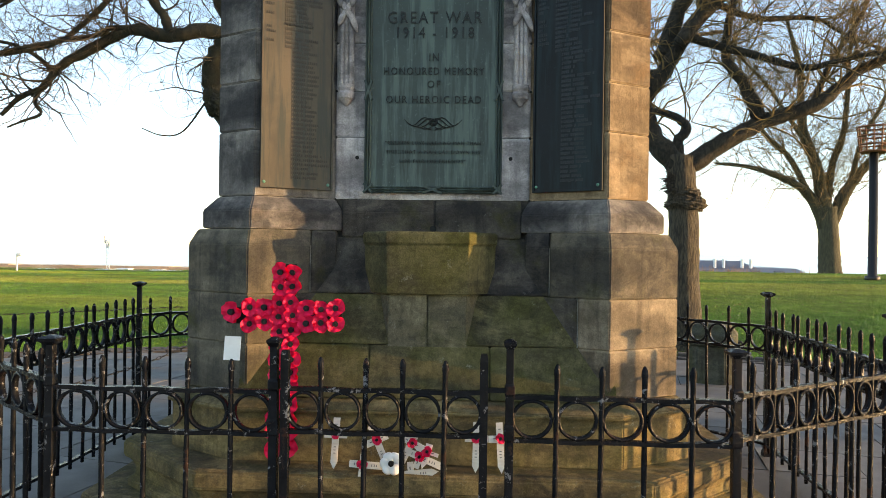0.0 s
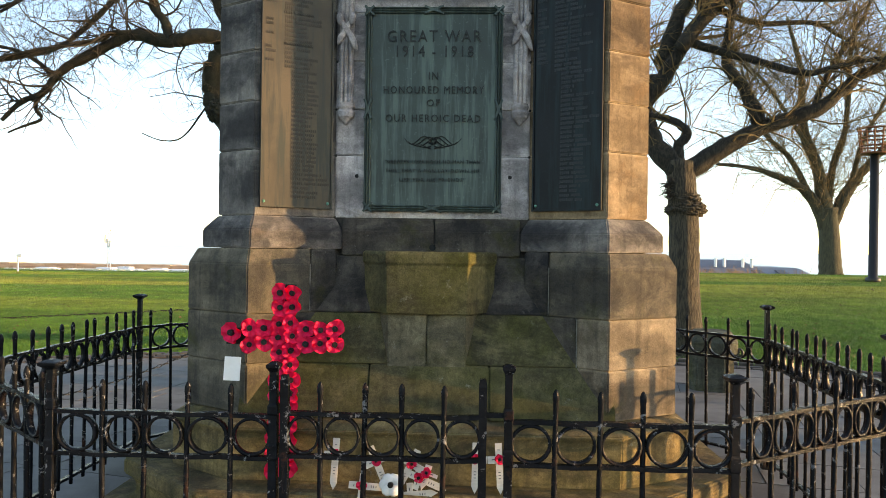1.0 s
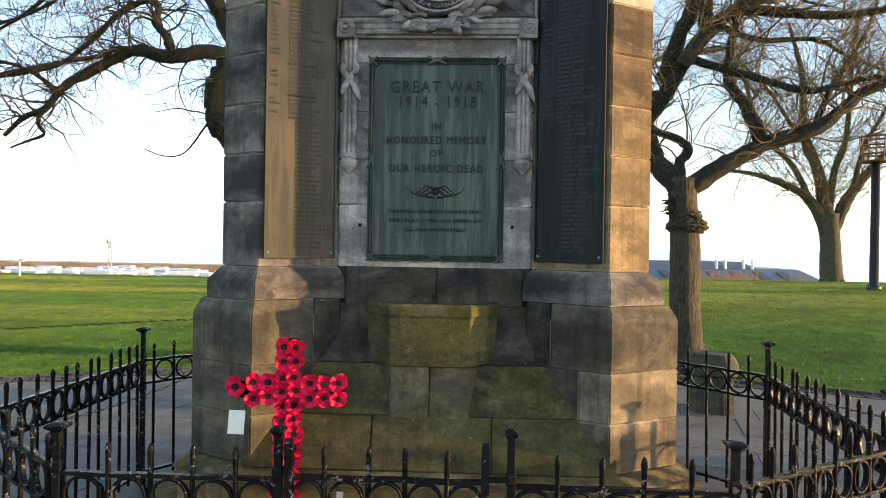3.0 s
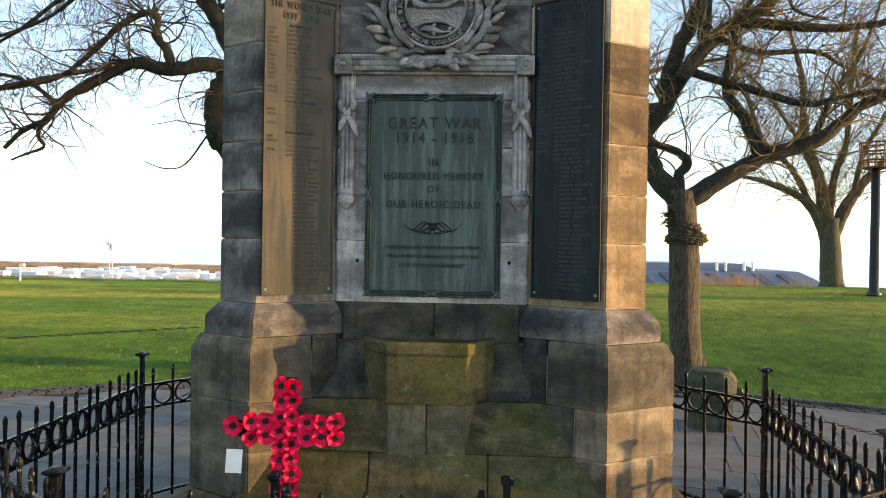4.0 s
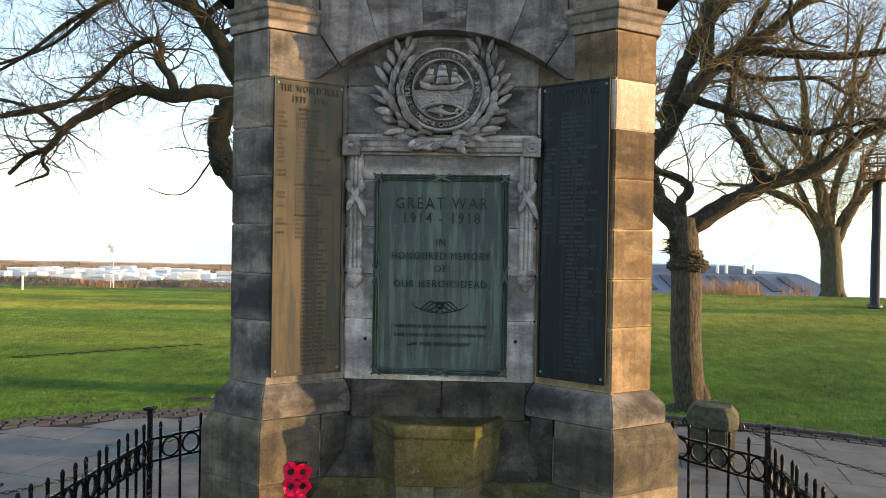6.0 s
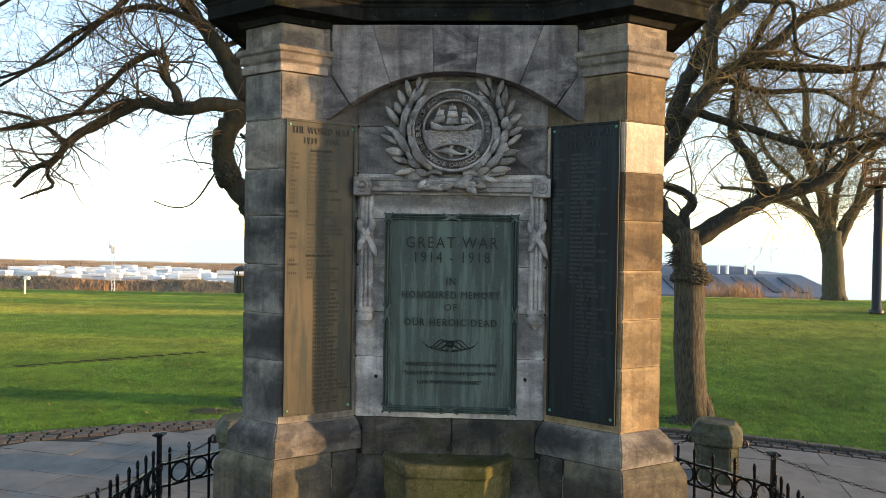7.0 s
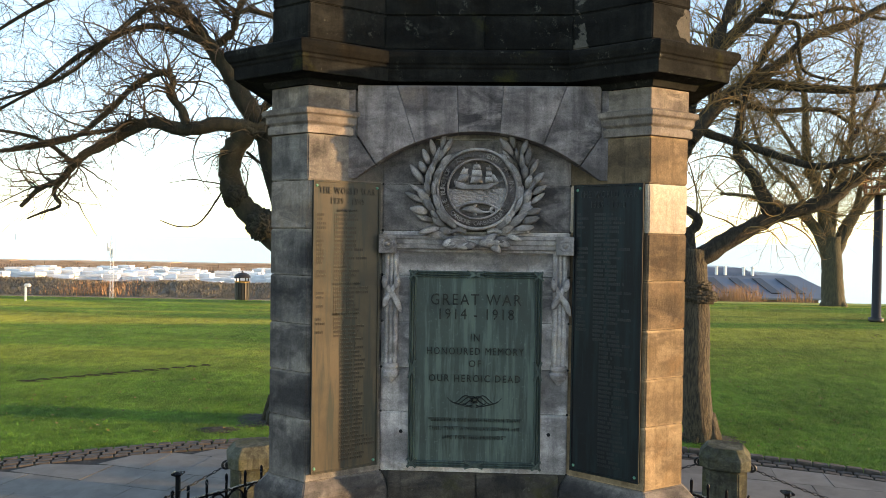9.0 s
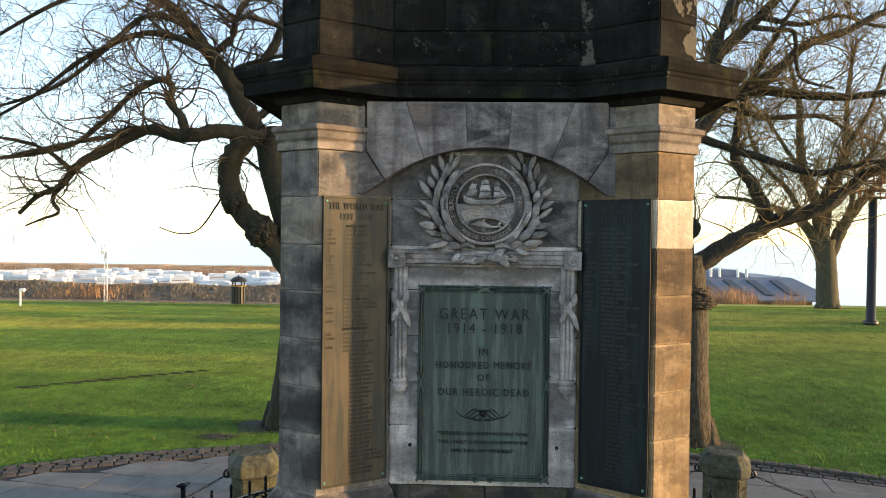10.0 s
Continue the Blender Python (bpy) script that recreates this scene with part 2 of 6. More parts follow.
IRON = iron_material()
IRON_PLAIN = simple("black_iron", (0.008, 0.008, 0.009), (0.018, 0.017, 0.017), 20, 0.5)
RUST = simple("rusty_iron", (0.10, 0.032, 0.012), (0.17, 0.06, 0.022), 20, 0.8)
# Black that paints the shade inside small holes.
HOLE_SHADE = simple("dark_recess", (0.004, 0.004, 0.004), (0.008, 0.008, 0.008), 20, 0.9)
RED = simple("red_poppy_plastic", (0.62, 0.006, 0.045), (0.86, 0.014, 0.085), 30, 0.6, 0, 0.25, 60, spec=0.2)
WHITE_PETAL = simple("white_petal", (0.70, 0.68, 0.66), (0.82, 0.80, 0.78), 30, 0.6)
POPPY_BLACK = simple("poppy_centre_black", (0.004, 0.004, 0.004), (0.009, 0.008, 0.008), 50, 0.55, spec=0.2)
PALE_WOOD = simple("pale_wood", (0.58, 0.50, 0.42), (0.70, 0.63, 0.55), 12, 0.65, 0, 0.2, 60, (1, 1, 6))
CARD = simple("white_card", (0.72, 0.70, 0.67), (0.80, 0.79, 0.77), 14, 0.7)
INK = simple("grey_ink", (0.10, 0.09, 0.09), (0.16, 0.15, 0.15), 40, 0.8)
BARK = simple("bark", (0.022, 0.018, 0.013), (0.105, 0.084, 0.056), 9, 0.9, 0, 1.0, 16, (5, 5, 0.7), 0.05, contrast=(0.42, 0.58))
# Mossy bark and plain twigs, both darkened to look backlit against the sky.
BARK_MOSS = simple("mossy_bark", (0.009, 0.008, 0.006), (0.036, 0.033, 0.017), 4, 0.92, 0, 0.9, 22, (3, 3, 1.5), 0.03)
TWIG = simple("twig_bark", (0.014, 0.011, 0.008), (0.055, 0.040, 0.022), 3, 0.85)
BARK_LIMB = simple("limb_bark", (0.012, 0.010, 0.008), (0.050, 0.041, 0.027), 7, 0.9, 0, 1.0, 16, (3, 3, 1.5), 0.04, contrast=(0.42, 0.60))
# Lighter golden copy of the twig bark, low sun painted into the crowns.
TWIG_SUNLIT = simple("golden_twig_bark", (0.030, 0.022, 0.012), (0.24, 0.155, 0.06), 3, 0.85)
BARK_GREEN = simple("algae_bark", (0.028, 0.027, 0.018), (0.080, 0.073, 0.045), 5, 0.92, 0, 0.9, 12, (4, 4, 0.8), 0.04)
SOIL = simple("damp_soil", (0.018, 0.014, 0.010), (0.045, 0.034, 0.024), 8, 0.95, 0, 0.9, 30, (1, 1, 1), 0.02)
SLAB = simple("paving_slab", (0.085, 0.078, 0.071), (0.165, 0.152, 0.140), 2.5, 0.75, 0, 0.35, 60)
SLAB_DARK = simple("damp_paving_slab", (0.045, 0.040, 0.036), (0.095, 0.086, 0.078), 2.5, 0.65, 0, 0.35, 60)
SETT = simple("stone_sett", (0.030, 0.024, 0.020), (0.080, 0.064, 0.053), 9, 0.85, 0, 0.6, 40)
BOLLARD_STONE = stone_material("stone_bollard", (0.100, 0.102, 0.080), (0.060, 0.062, 0.048), (0.028, 0.030, 0.024), moss=0.34, soot=0.5, white=0.15)
ROOF = simple("slate_roof", (0.085, 0.105, 0.14), (0.12, 0.145, 0.185), 0.5, 0.5)
ROOF_PANEL = simple("roof_panel", (0.022, 0.025, 0.032), (0.035, 0.04, 0.048), 1, 0.4)
WHITE_PAINT = simple("white_paint", (0.66, 0.66, 0.66), (0.8, 0.8, 0.8), 2, 0.5)
WRAP = simple("white_wrap", (0.66, 0.66, 0.68), (0.82, 0.81, 0.80), 0.6, 0.4)
PIER = simple("pier_masonry", (0.34, 0.20, 0.125), (0.62, 0.42, 0.28), 0.25, 0.9, 0, 0.6, 1.5, (1, 1, 3), 0.2)
QUAY = simple("quay_ground", (0.10, 0.075, 0.05), (0.20, 0.145, 0.095), 0.6, 0.9)
SCRUB = simple("dry_scrub", (0.105, 0.092, 0.072), (0.21, 0.18, 0.14), 1.5, 0.95)
REED = simple("dry_reed", (0.30, 0.16, 0.08), (0.45, 0.25, 0.13), 3, 0.9)


def sunlit_bands(nt, c):
    """Long strips of low sun on the upper lawn, painted in as yellow."""
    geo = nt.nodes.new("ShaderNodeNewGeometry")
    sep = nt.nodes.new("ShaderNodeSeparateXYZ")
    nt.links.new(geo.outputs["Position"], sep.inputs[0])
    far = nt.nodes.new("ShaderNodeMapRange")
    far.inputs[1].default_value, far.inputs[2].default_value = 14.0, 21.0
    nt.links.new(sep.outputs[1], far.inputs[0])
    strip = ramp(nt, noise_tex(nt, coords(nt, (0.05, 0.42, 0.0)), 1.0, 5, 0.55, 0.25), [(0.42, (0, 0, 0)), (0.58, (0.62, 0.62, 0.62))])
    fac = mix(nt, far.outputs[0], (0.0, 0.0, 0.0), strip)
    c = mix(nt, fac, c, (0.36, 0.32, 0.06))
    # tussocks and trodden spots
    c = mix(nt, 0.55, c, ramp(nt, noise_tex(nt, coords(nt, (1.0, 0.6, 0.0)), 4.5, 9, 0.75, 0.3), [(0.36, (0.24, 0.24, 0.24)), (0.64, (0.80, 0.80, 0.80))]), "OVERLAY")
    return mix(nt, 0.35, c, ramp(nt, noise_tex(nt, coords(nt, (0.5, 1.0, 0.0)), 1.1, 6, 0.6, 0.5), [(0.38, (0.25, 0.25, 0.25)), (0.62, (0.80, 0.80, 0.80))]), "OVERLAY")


def grass_material():
    m, nt, b = material("lawn")
    v = coords(nt)
    c = ramp(nt, noise_tex(nt, v, 0.35, 5, 0.6, 0.5), [(0.35, (0.036, 0.105, 0.012)), (0.65, (0.088, 0.165, 0.024))])
    c = mix(nt, 0.4, c, ramp(nt, noise_tex(nt, coords(nt, (0.5, 1.8, 1)), 1.0, 7, 0.65, 0.4), [(0.4, (0.030, 0.085, 0.010)), (0.62, (0.19, 0.235, 0.045))]))
    c = mix(nt, 0.55, c, ramp(nt, noise_tex(nt, v, 9.0, 9, 0.8), [(0.36, (0.026, 0.066, 0.008)), (0.64, (0.15, 0.22, 0.035))]))
    br = ramp(nt, noise_tex(nt, v, 2.2, 7, 0.7, 0.6), [(0.66, (0, 0, 0)), (0.76, (0.6, 0.6, 0.6))])
    c = mix(nt, br, c, (0.13, 0.095, 0.045))
    c = sunlit_bands(nt, c)
    nt.links.new(c, b.inputs["Base Color"])
    b.inputs["Roughness"].default_value = 0.9
    b.inputs["Specular IOR Level"].default_value = 0.2
    bump(nt, b, noise_tex(nt, v, 30, 8, 0.75), 0.9, 0.03)
    return m


LAWN = grass_material()


def blade_material():
    m, nt, b = material("grass_blade")
    geo = nt.nodes.new("ShaderNodeNewGeometry")
    c = ramp(nt, noise_tex(nt, coords(nt), 0.7, 6, 0.65, 0.5), [(0.35, (0.060, 0.175, 0.019)), (0.65, (0.145, 0.29, 0.042))])
    c = mix(nt, 0.42, c, ramp(nt, geo.outputs["Random Per Island"], [(0.0, (0.022, 0.065, 0.007)), (0.6, (0.072, 0.19, 0.022)), (0.94, (0.14, 0.27, 0.05)), (1.0, (0.22, 0.20, 0.09))]))
    c = mix(nt, ramp(nt, noise_tex(nt, coords(nt, (0.6, 1.6, 1)), 1.6, 7, 0.7, 0.6), [(0.46, (0, 0, 0)), (0.64, (0.4, 0.4, 0.4))]), c, (0.026, 0.075, 0.008))
    c = mix(nt, ramp(nt, noise_tex(nt, coords(nt, (0.4, 1.5, 1)), 0.8, 7, 0.7, 0.6), [(0.54, (0, 0, 0)), (0.70, (0.35, 0.35, 0.35))]), c, (0.17, 0.20, 0.045))
    c = sunlit_bands(nt, c)
    nt.links.new(c, b.inputs["Base Color"])
    b.inputs["Roughness"].default_value = 0.6
    b.inputs["Specular IOR Level"].default_value = 0.25
    return m


BLADE = blade_material()


def sea_material():
    m, nt, b = material("sea_water")
    v = coords(nt, (0.02, 0.08, 1))
    # Pale base colour includes the haze over the water.
    b.inputs["Base Color"].default_value = (0.42, 0.47, 0.48, 1)
    b.inputs["Roughness"].default_value = 0.25
    bump(nt, b, noise_tex(nt, v, 4, 6, 0.6), 0.3, 0.5)
    return m


SEA = sea_material()


# ---- helpers of this scene ----
def finish(bm, name, mat, smooth=False):
    me = bpy.data.meshes.new(name)
    bmesh.ops.recalc_face_normals(bm, faces=bm.faces[:])
    bm.to_mesh(me)
    bm.free()
    me.materials.append(mat)
    if smooth:
        for p in me.polygons:
            p.use_smooth = True
    return me


def part(name, bm, mat, parent, label="", smooth=False):
    me = bm if isinstance(bm, bpy.types.Mesh) else finish(bm, name, mat, smooth)
    ob = new(name, me)
    if parent is not None:
        ob.parent = parent
        ob.matrix_parent_inverse = parent.matrix_basis.inverted() if parent.parent is None else Matrix.Identity(4)
    if label:
        ob["label"] = label
    return ob


def empty(name, label, category, group="", kind="", m=None):
    ob = new(name)
    ob.empty_display_size = 0.1
    if m is not None:
        ob.matrix_basis = m
    return tagged(ob, label, category, group, kind)


def raw_mesh(name, verts, faces, mat, smooth=False):
    me = bpy.data.meshes.new(name)
    me.from_pydata(verts, [], faces)
    me.materials.append(mat)
    if smooth:
        me.polygons.foreach_set("use_smooth", [True] * len(me.polygons))
    me.update()
    return me


def add_box(bm, x0, x1, y0, y1, z0, z1):
    v = [bm.verts.new(p) for p in ((x0, y0, z0), (x1, y0, z0), (x1, y1, z0), (x0, y1, z0), (x0, y0, z1), (x1, y0, z1), (x1, y1, z1), (x0, y1, z1))]
    fs = [bm.faces.new([v[i] for i in f]) for f in ((3, 2, 1, 0), (4, 5, 6, 7), (0, 1, 5, 4), (1, 2, 6, 5), (2, 3, 7, 6), (3, 0, 4, 7))]
    return v, fs


def add_loft(bm, rings, caps=True):
    """Rings of equal length joined into a closed skin."""
    vs = [[bm.verts.new(p) for p in r] for r in rings]
    n = len(rings[0])
    for a, b in zip(vs, vs[1:]):
        for i in range(n):
            bm.faces.new((a[i], a[(i + 1) % n], b[(i + 1) % n], b[i]))
    if caps:
        bm.faces.new(vs[0][::-1])
        bm.faces.new(vs[-1])
    return vs


def bevel(bm, w, seg=1, edges=None):
    bmesh.ops.recalc_face_normals(bm, faces=bm.faces[:])
    bmesh.ops.bevel(bm, geom=edges or [e for e in bm.edges if e.calc_face_angle(0) > 0.25], offset=w, segments=seg, affect="EDGES", clamp_overlap=True)


def roughen(bm, amount, scale=9.0):
    for v in bm.verts:
        v.co += noise.noise_vector(v.co * scale) * amount


def block(polys, w=0.006, rough=0.0):
    """A dressed stone: rings of plan points with z, bevelled on all arrises."""
    bm = bmesh.new()
    add_loft(bm, polys)
    bevel(bm, w, 2)
    if rough:
        roughen(bm, rough)
    return bm


def add_disc(bm, c, r, n=24, axis="Y", depth=0.01, r2=None):
    """A round slab facing -Y (or up for axis Z), r2: radius at its front."""
    r2 = r if r2 is None else r2
    rings = []
    for k, rr in ((0, r), (1, r2)):
        ring = []
        for i in range(n):
            a = 2 * math.pi * i / n
            u, w = rr * math.cos(a), rr * math.sin(a)
            ring.append((c[0] + u, c[1] - k * depth, c[2] + w) if axis == "Y" else (c[0] + u, c[1] + w, c[2] + k * depth))
        rings.append(ring)
    return add_loft(bm, rings)


def add_torus(bm, c, r, t, n=24, k=6, axis="Y", m=None):
    vs = []
    for i in range(n):
        a = 2 * math.pi * i / n
        ring = []
        for j in range(k):
            b = 2 * math.pi * j / k
            rr = r + t * math.cos(b)
            p = Vector((rr * math.cos(a), t * math.sin(b), rr * math.sin(a))) if axis == "Y" else Vector((rr * math.cos(a), rr * math.sin(a), t * math.sin(b)))
            if m is not None:
                p = m @ p
            ring.append(bm.verts.new(p + Vector(c)))
        vs.append(ring)
    for i in range(n):
        for j in range(k):
            bm.faces.new((vs[i][j], vs[i][(j + 1) % k], vs[(i + 1) % n][(j + 1) % k], vs[(i + 1) % n][j]))


def tube(pts, radii, sides=6):
    """Verts and faces of a tapered tube along pts."""
    verts, faces = [], []
    up = Vector((0.31, 0.17, 0.93))
    n = len(pts)
    for i, (p, r) in enumerate(zip(pts, radii)):
        d = (pts[min(i + 1, n - 1)] - pts[max(i - 1, 0)]).normalized()
        a = d.cross(up)
        if a.length < 1e-3:
            a = d.cross(Vector((1, 0, 0)))
        a.normalize()
        b = d.cross(a)
        for k in range(sides):
            t = 2 * math.pi * k / sides
            verts.append(p + (a * math.cos(t) + b * math.sin(t)) * r)
    for i in range(n - 1):
        for k in range(sides):
            k2 = (k + 1) % sides
            faces.append((i * sides + k, i * sides + k2, (i + 1) * sides + k2, (i + 1) * sides + k))
    faces.append(tuple(range(sides))[::-1])
    faces.append(tuple((n - 1) * sides + k for k in range(sides)))
    return verts, faces


def text_mesh(body, size, depth, width=None, mat=None, align="CENTER"):
    """Raised lettering in the x-z plane facing -y; width squeezes it."""
    cu = bpy.data.curves.new("lettering", "FONT")
    cu.body, cu.size, cu.extrude, cu.align_x, cu.align_y = body, size, depth, align, "CENTER"
    cu.resolution_u = 2
    cu.space_character = 1.22
    tmp = bpy.data.objects.new("lettering", cu)
    scene.collection.objects.link(tmp)
    dg = bpy.context.evaluated_depsgraph_get()
    me = bpy.data.meshes.new_from_object(tmp.evaluated_get(dg))
    bpy.data.objects.remove(tmp)
    bpy.data.curves.remove(cu)
    xs = [v.co.x for v in me.vertices]
    k = width / (max(xs) - min(xs)) if width else 1.0
    for v in me.vertices:
        v.co = Vector((v.co.x * k, -v.co.z, v.co.y))
    me.materials.clear()
    me.materials.append(mat)
    return me


# ---- ground ----
PATH_C, PATH_R = (-0.2, -2.0), 12.65


def ground_z(x, y):
    """Level lawn to a low crest, then the bank down to the quay."""
    d = y - 0.06 * abs(x)
    over = max(0.0, min(1.0, (x - 2) / 8)) * max(0.0, min(1.0, (y - 76) / 8))
    rise = 0.90 * max(0.0, min(1.0, (x + 1.5) / 4)) * (1 - (1 - max(0.0, min(1.0, (y - 11.5) / 13.5))) ** 1.5)
    rise = max(rise, 0.60 * max(0.0, min(1.0, (-x - 2) / 3)) * max(0.0, min(1.0, (y - 12) / 15.5)))
    if x < 0 and y > 27.5:
        rise *= 1 - min(1.0, (y - 27.5) / 5.0)
    elif y > 25.0:
        rise *= 1 - min(1.0, (y - 25.0) / 14.0)
    z = rise
    crest = 34.0 if x > 0 else 27.0
    if d > crest:
        t = min(1.0, (d - crest) / 40.0)
        z += -(4.6 + rise) * t * t * (3 - 2 * t)
    return z - 8.0 * over


def build_ground():
    xs = [-4000, -900, -300, -140] + [-80 + 4 * i for i in range(14)] + [-26 + 0.75 * i for i in range(68)] + [26 + 4 * i for i in range(15)] + [140, 300, 900, 4000]
    ys = [-900, -60, -20] + [-12 + 1.5 * i for i in range(14)] + [9 + 0.5 * i for i in range(60)] + [39 + 1.5 * i for i in range(27)] + [90, 105, 130, 175]
    verts = [(x, y, ground_z(x, y) - 0.03) for y in ys for x in xs]
    nx = len(xs)
    faces = [(j * nx + i, j * nx + i + 1, (j + 1) * nx + i + 1, (j + 1) * nx + i) for j in range(len(ys) - 1) for i in range(nx - 1)]
    ob = new("ground", raw_mesh("ground", verts, faces, LAWN, True))
    tagged(ob, "green winter lawn rising gently to a crest", "lawn", kind="structure")
    w = new("water", raw_mesh("water", [(-9000, 60, -9), (9000, 60, -9), (9000, 30000, -9), (-9000, 30000, -9)], [(0, 1, 2, 3)], SEA))
    tagged(w, "pale calm sea reaching a hazy horizon", "sea", kind="structure")


build_ground()

# paving bed below the slabs, and the edging of setts
bm = bmesh.new()
ring = [(PATH_C[0] + PATH_R * math.cos(2 * math.pi * i / 120), PATH_C[1] + PATH_R * math.sin(2 * math.pi * i / 120)) for i in range(120)]
add_loft(bm, [[(x, y, -0.10) for x, y in ring], [(x, y, 0.002) for x, y in ring]])
pavement = tagged(part("pavement", bm, MORTAR, None), "grey flagstone paving round the memorial", "paving", kind="structure")

# ---- memorial ----
XC, YC = -0.245, 4.80
COURSES = (1.81, 1.90, 2.16, 2.42, 2.69, 2.96, 3.22, 3.49, 3.75)


def meet(p, n, q, m):
    """Where the lines through p and q with normals n and m cross."""
    det = n[0] * m[1] - n[1] * m[0]
    a, b = n[0] * p[0] + n[1] * p[1], m[0] * q[0] + m[1] * q[1]
    return ((a * m[1] - b * n[1]) / det, (n[0] * b - m[0] * a) / det)


def plan(o, om=None, wide=0.0):
    """Left half of the shaft's plan grown by o: inner corner, nose, outer corner."""
    om = o if om is None else om
    e0, n0 = (0.0, 3.965 - om), (0.0, -1.0)
    n1 = (0.5325, -0.8465)
    e1 = (-0.545 + n1[0] * o, 3.965 + n1[1] * o)
    n2 = (-0.5, -0.866)
    e2 = (-0.9325 + n2[0] * o, 3.722 + n2[1] * o)
    e3, n3 = (-1.175 - 1.65 * o - wide, 4.0), (-1.0, 0.0)
    return meet(e0, n0, e1, n1), meet(e1, n1, e2, n2), meet(e2, n2, e3, n3)


def side(sgn, o, om=None, yb=4.42, wide=0.0):
    a, b, c = plan(o, om, wide)
    return [(XC - sgn * x, y) for x, y in (a, b, c, (c[0], yb), (a[0], yb))]


def mid(o, om=None, yb=4.42):
    a, b, c = plan(o, om)
    return [(XC + a[0], a[1]), (XC - a[0], a[1]), (XC - a[0], yb), (XC + a[0], yb)]


def rear(o, yb=4.425):
    a, b, c = plan(o)
    m = [(x, 2 * YC - y) for x, y in (c, b, a)]
    left = [(c[0], yb)] + m
    return [(XC + x, y) for x, y in left] + [(XC - x, y) for x, y in left[::-1]]


def at_z(poly, z):
    return [(x, y, z) for x, y in poly]


memorial = empty("war_memorial", "tall weathered sandstone war memorial with splayed buttresses and bronze tablets", "war memorial", m=pose(XC, YC, 0))
G = 0.0016  # half a joint


def stone(polys, mat, label="", name="stone_block", w=0.006, parent=None, rough=0.0):
    return part(name, block(polys, w, rough), mat, parent or memorial, label)


def inner_core():
    bm = bmesh.new()
    for sgn in (-1, 1):
        add_loft(bm, [at_z(side(sgn, -0.012), 0.1), at_z(side(sgn, -0.012), 4.9)])
    add_loft(bm, [at_z(mid(-0.012), 0.1), at_z(mid(-0.012), 4.9)])
    part("mortar_core", bm, MORTAR, memorial)


inner_core()

# steps at the foot
def step_ring(o):
    pts = [(-1.05 - 0.6 * o, 3.45 - o), (-1.62 - o, 3.93 - 0.6 * o), (-1.62 - o, 5.67 + 0.6 * o), (-1.05 - 0.6 * o, 6.15 + o)]
    return [(XC + x, y) for x, y in pts] + [(XC - x, y) for x, y in pts[::-1]]


stone([at_z(step_ring(0.23), -0.06), at_z(step_ring(0.23), 0.10), at_z(step_ring(0.26), 0.12), at_z(step_ring(0.26), 0.178), at_z(step_ring(0.25), 0.19)], STONE_LEDGE, "mossy lower step", "step", 0.012)
stone([at_z(step_ring(0.06), 0.19), at_z(step_ring(0.06), 0.235), at_z(step_ring(0.025), 0.25), at_z(step_ring(0.025), 0.30), at_z(step_ring(0.045), 0.34), at_z(step_ring(0.08), 0.365), at_z(step_ring(0.08), 0.442), at_z(step_ring(0.065), 0.455)], STONE_LEDGE, "moulded mossy upper step", "step", 0.008)


def sub_ring(o):
    pts = [(-0.99, 3.55 - o), (-1.38 - o, 3.78 - 0.5 * o), (-1.38 - o, 5.82 + 0.5 * o), (-0.99, 6.05 + o)]
    return [(XC + x, y) for x, y in pts] + [(XC - x, y) for x, y in pts[::-1]]


stone([at_z(sub_ring(0.0), 0.455), at_z(sub_ring(0.0), 0.70), at_z(sub_ring(0.025), 0.705), at_z(sub_ring(0.025), 0.725), at_z(sub_ring(-0.075), 0.768)], STONE_LEDGE, "mossy ochre base course", "base_course", 0.006)

# battered courses of the base, buttress by buttress
BASE, WIDE = 0.085, 0.020
LIME = stone_material("lime_pointing", (0.26, 0.25, 0.22), (0.17, 0.165, 0.15), (0.06, 0.055, 0.05), soot=0.6)


def split_side(sgn, o, f):
    """A buttress parted by an upright joint in its splay: the nose stone, the inner stone, the joint."""
    a, b, c = plan(o, None, WIDE)
    m = (b[0] + (a[0] - b[0]) * f, b[1] + (a[1] - b[1]) * f)
    d = Vector((a[0] - b[0], a[1] - b[1])).normalized() * 2 * G
    nose = [(m[0] - d.x, m[1] - d.y), b, c, (c[0], 4.42), (m[0] - d.x, 4.42)]
    inner = [a, (m[0] + d.x, m[1] + d.y), (m[0] + d.x, 4.42), (a[0], 4.42)]
    line = [(m[0] - 0.9 * d.x, m[1] - 0.0010), (m[0] + 0.9 * d.x, m[1] - 0.0010 + 2.8 * d.y * 0.5), (m[0] + 0.9 * d.x, m[1] + 0.05), (m[0] - 0.9 * d.x, m[1] + 0.05)]
    return [[(XC - sgn * x, y) for x, y in q] for q in (nose, inner, line)]


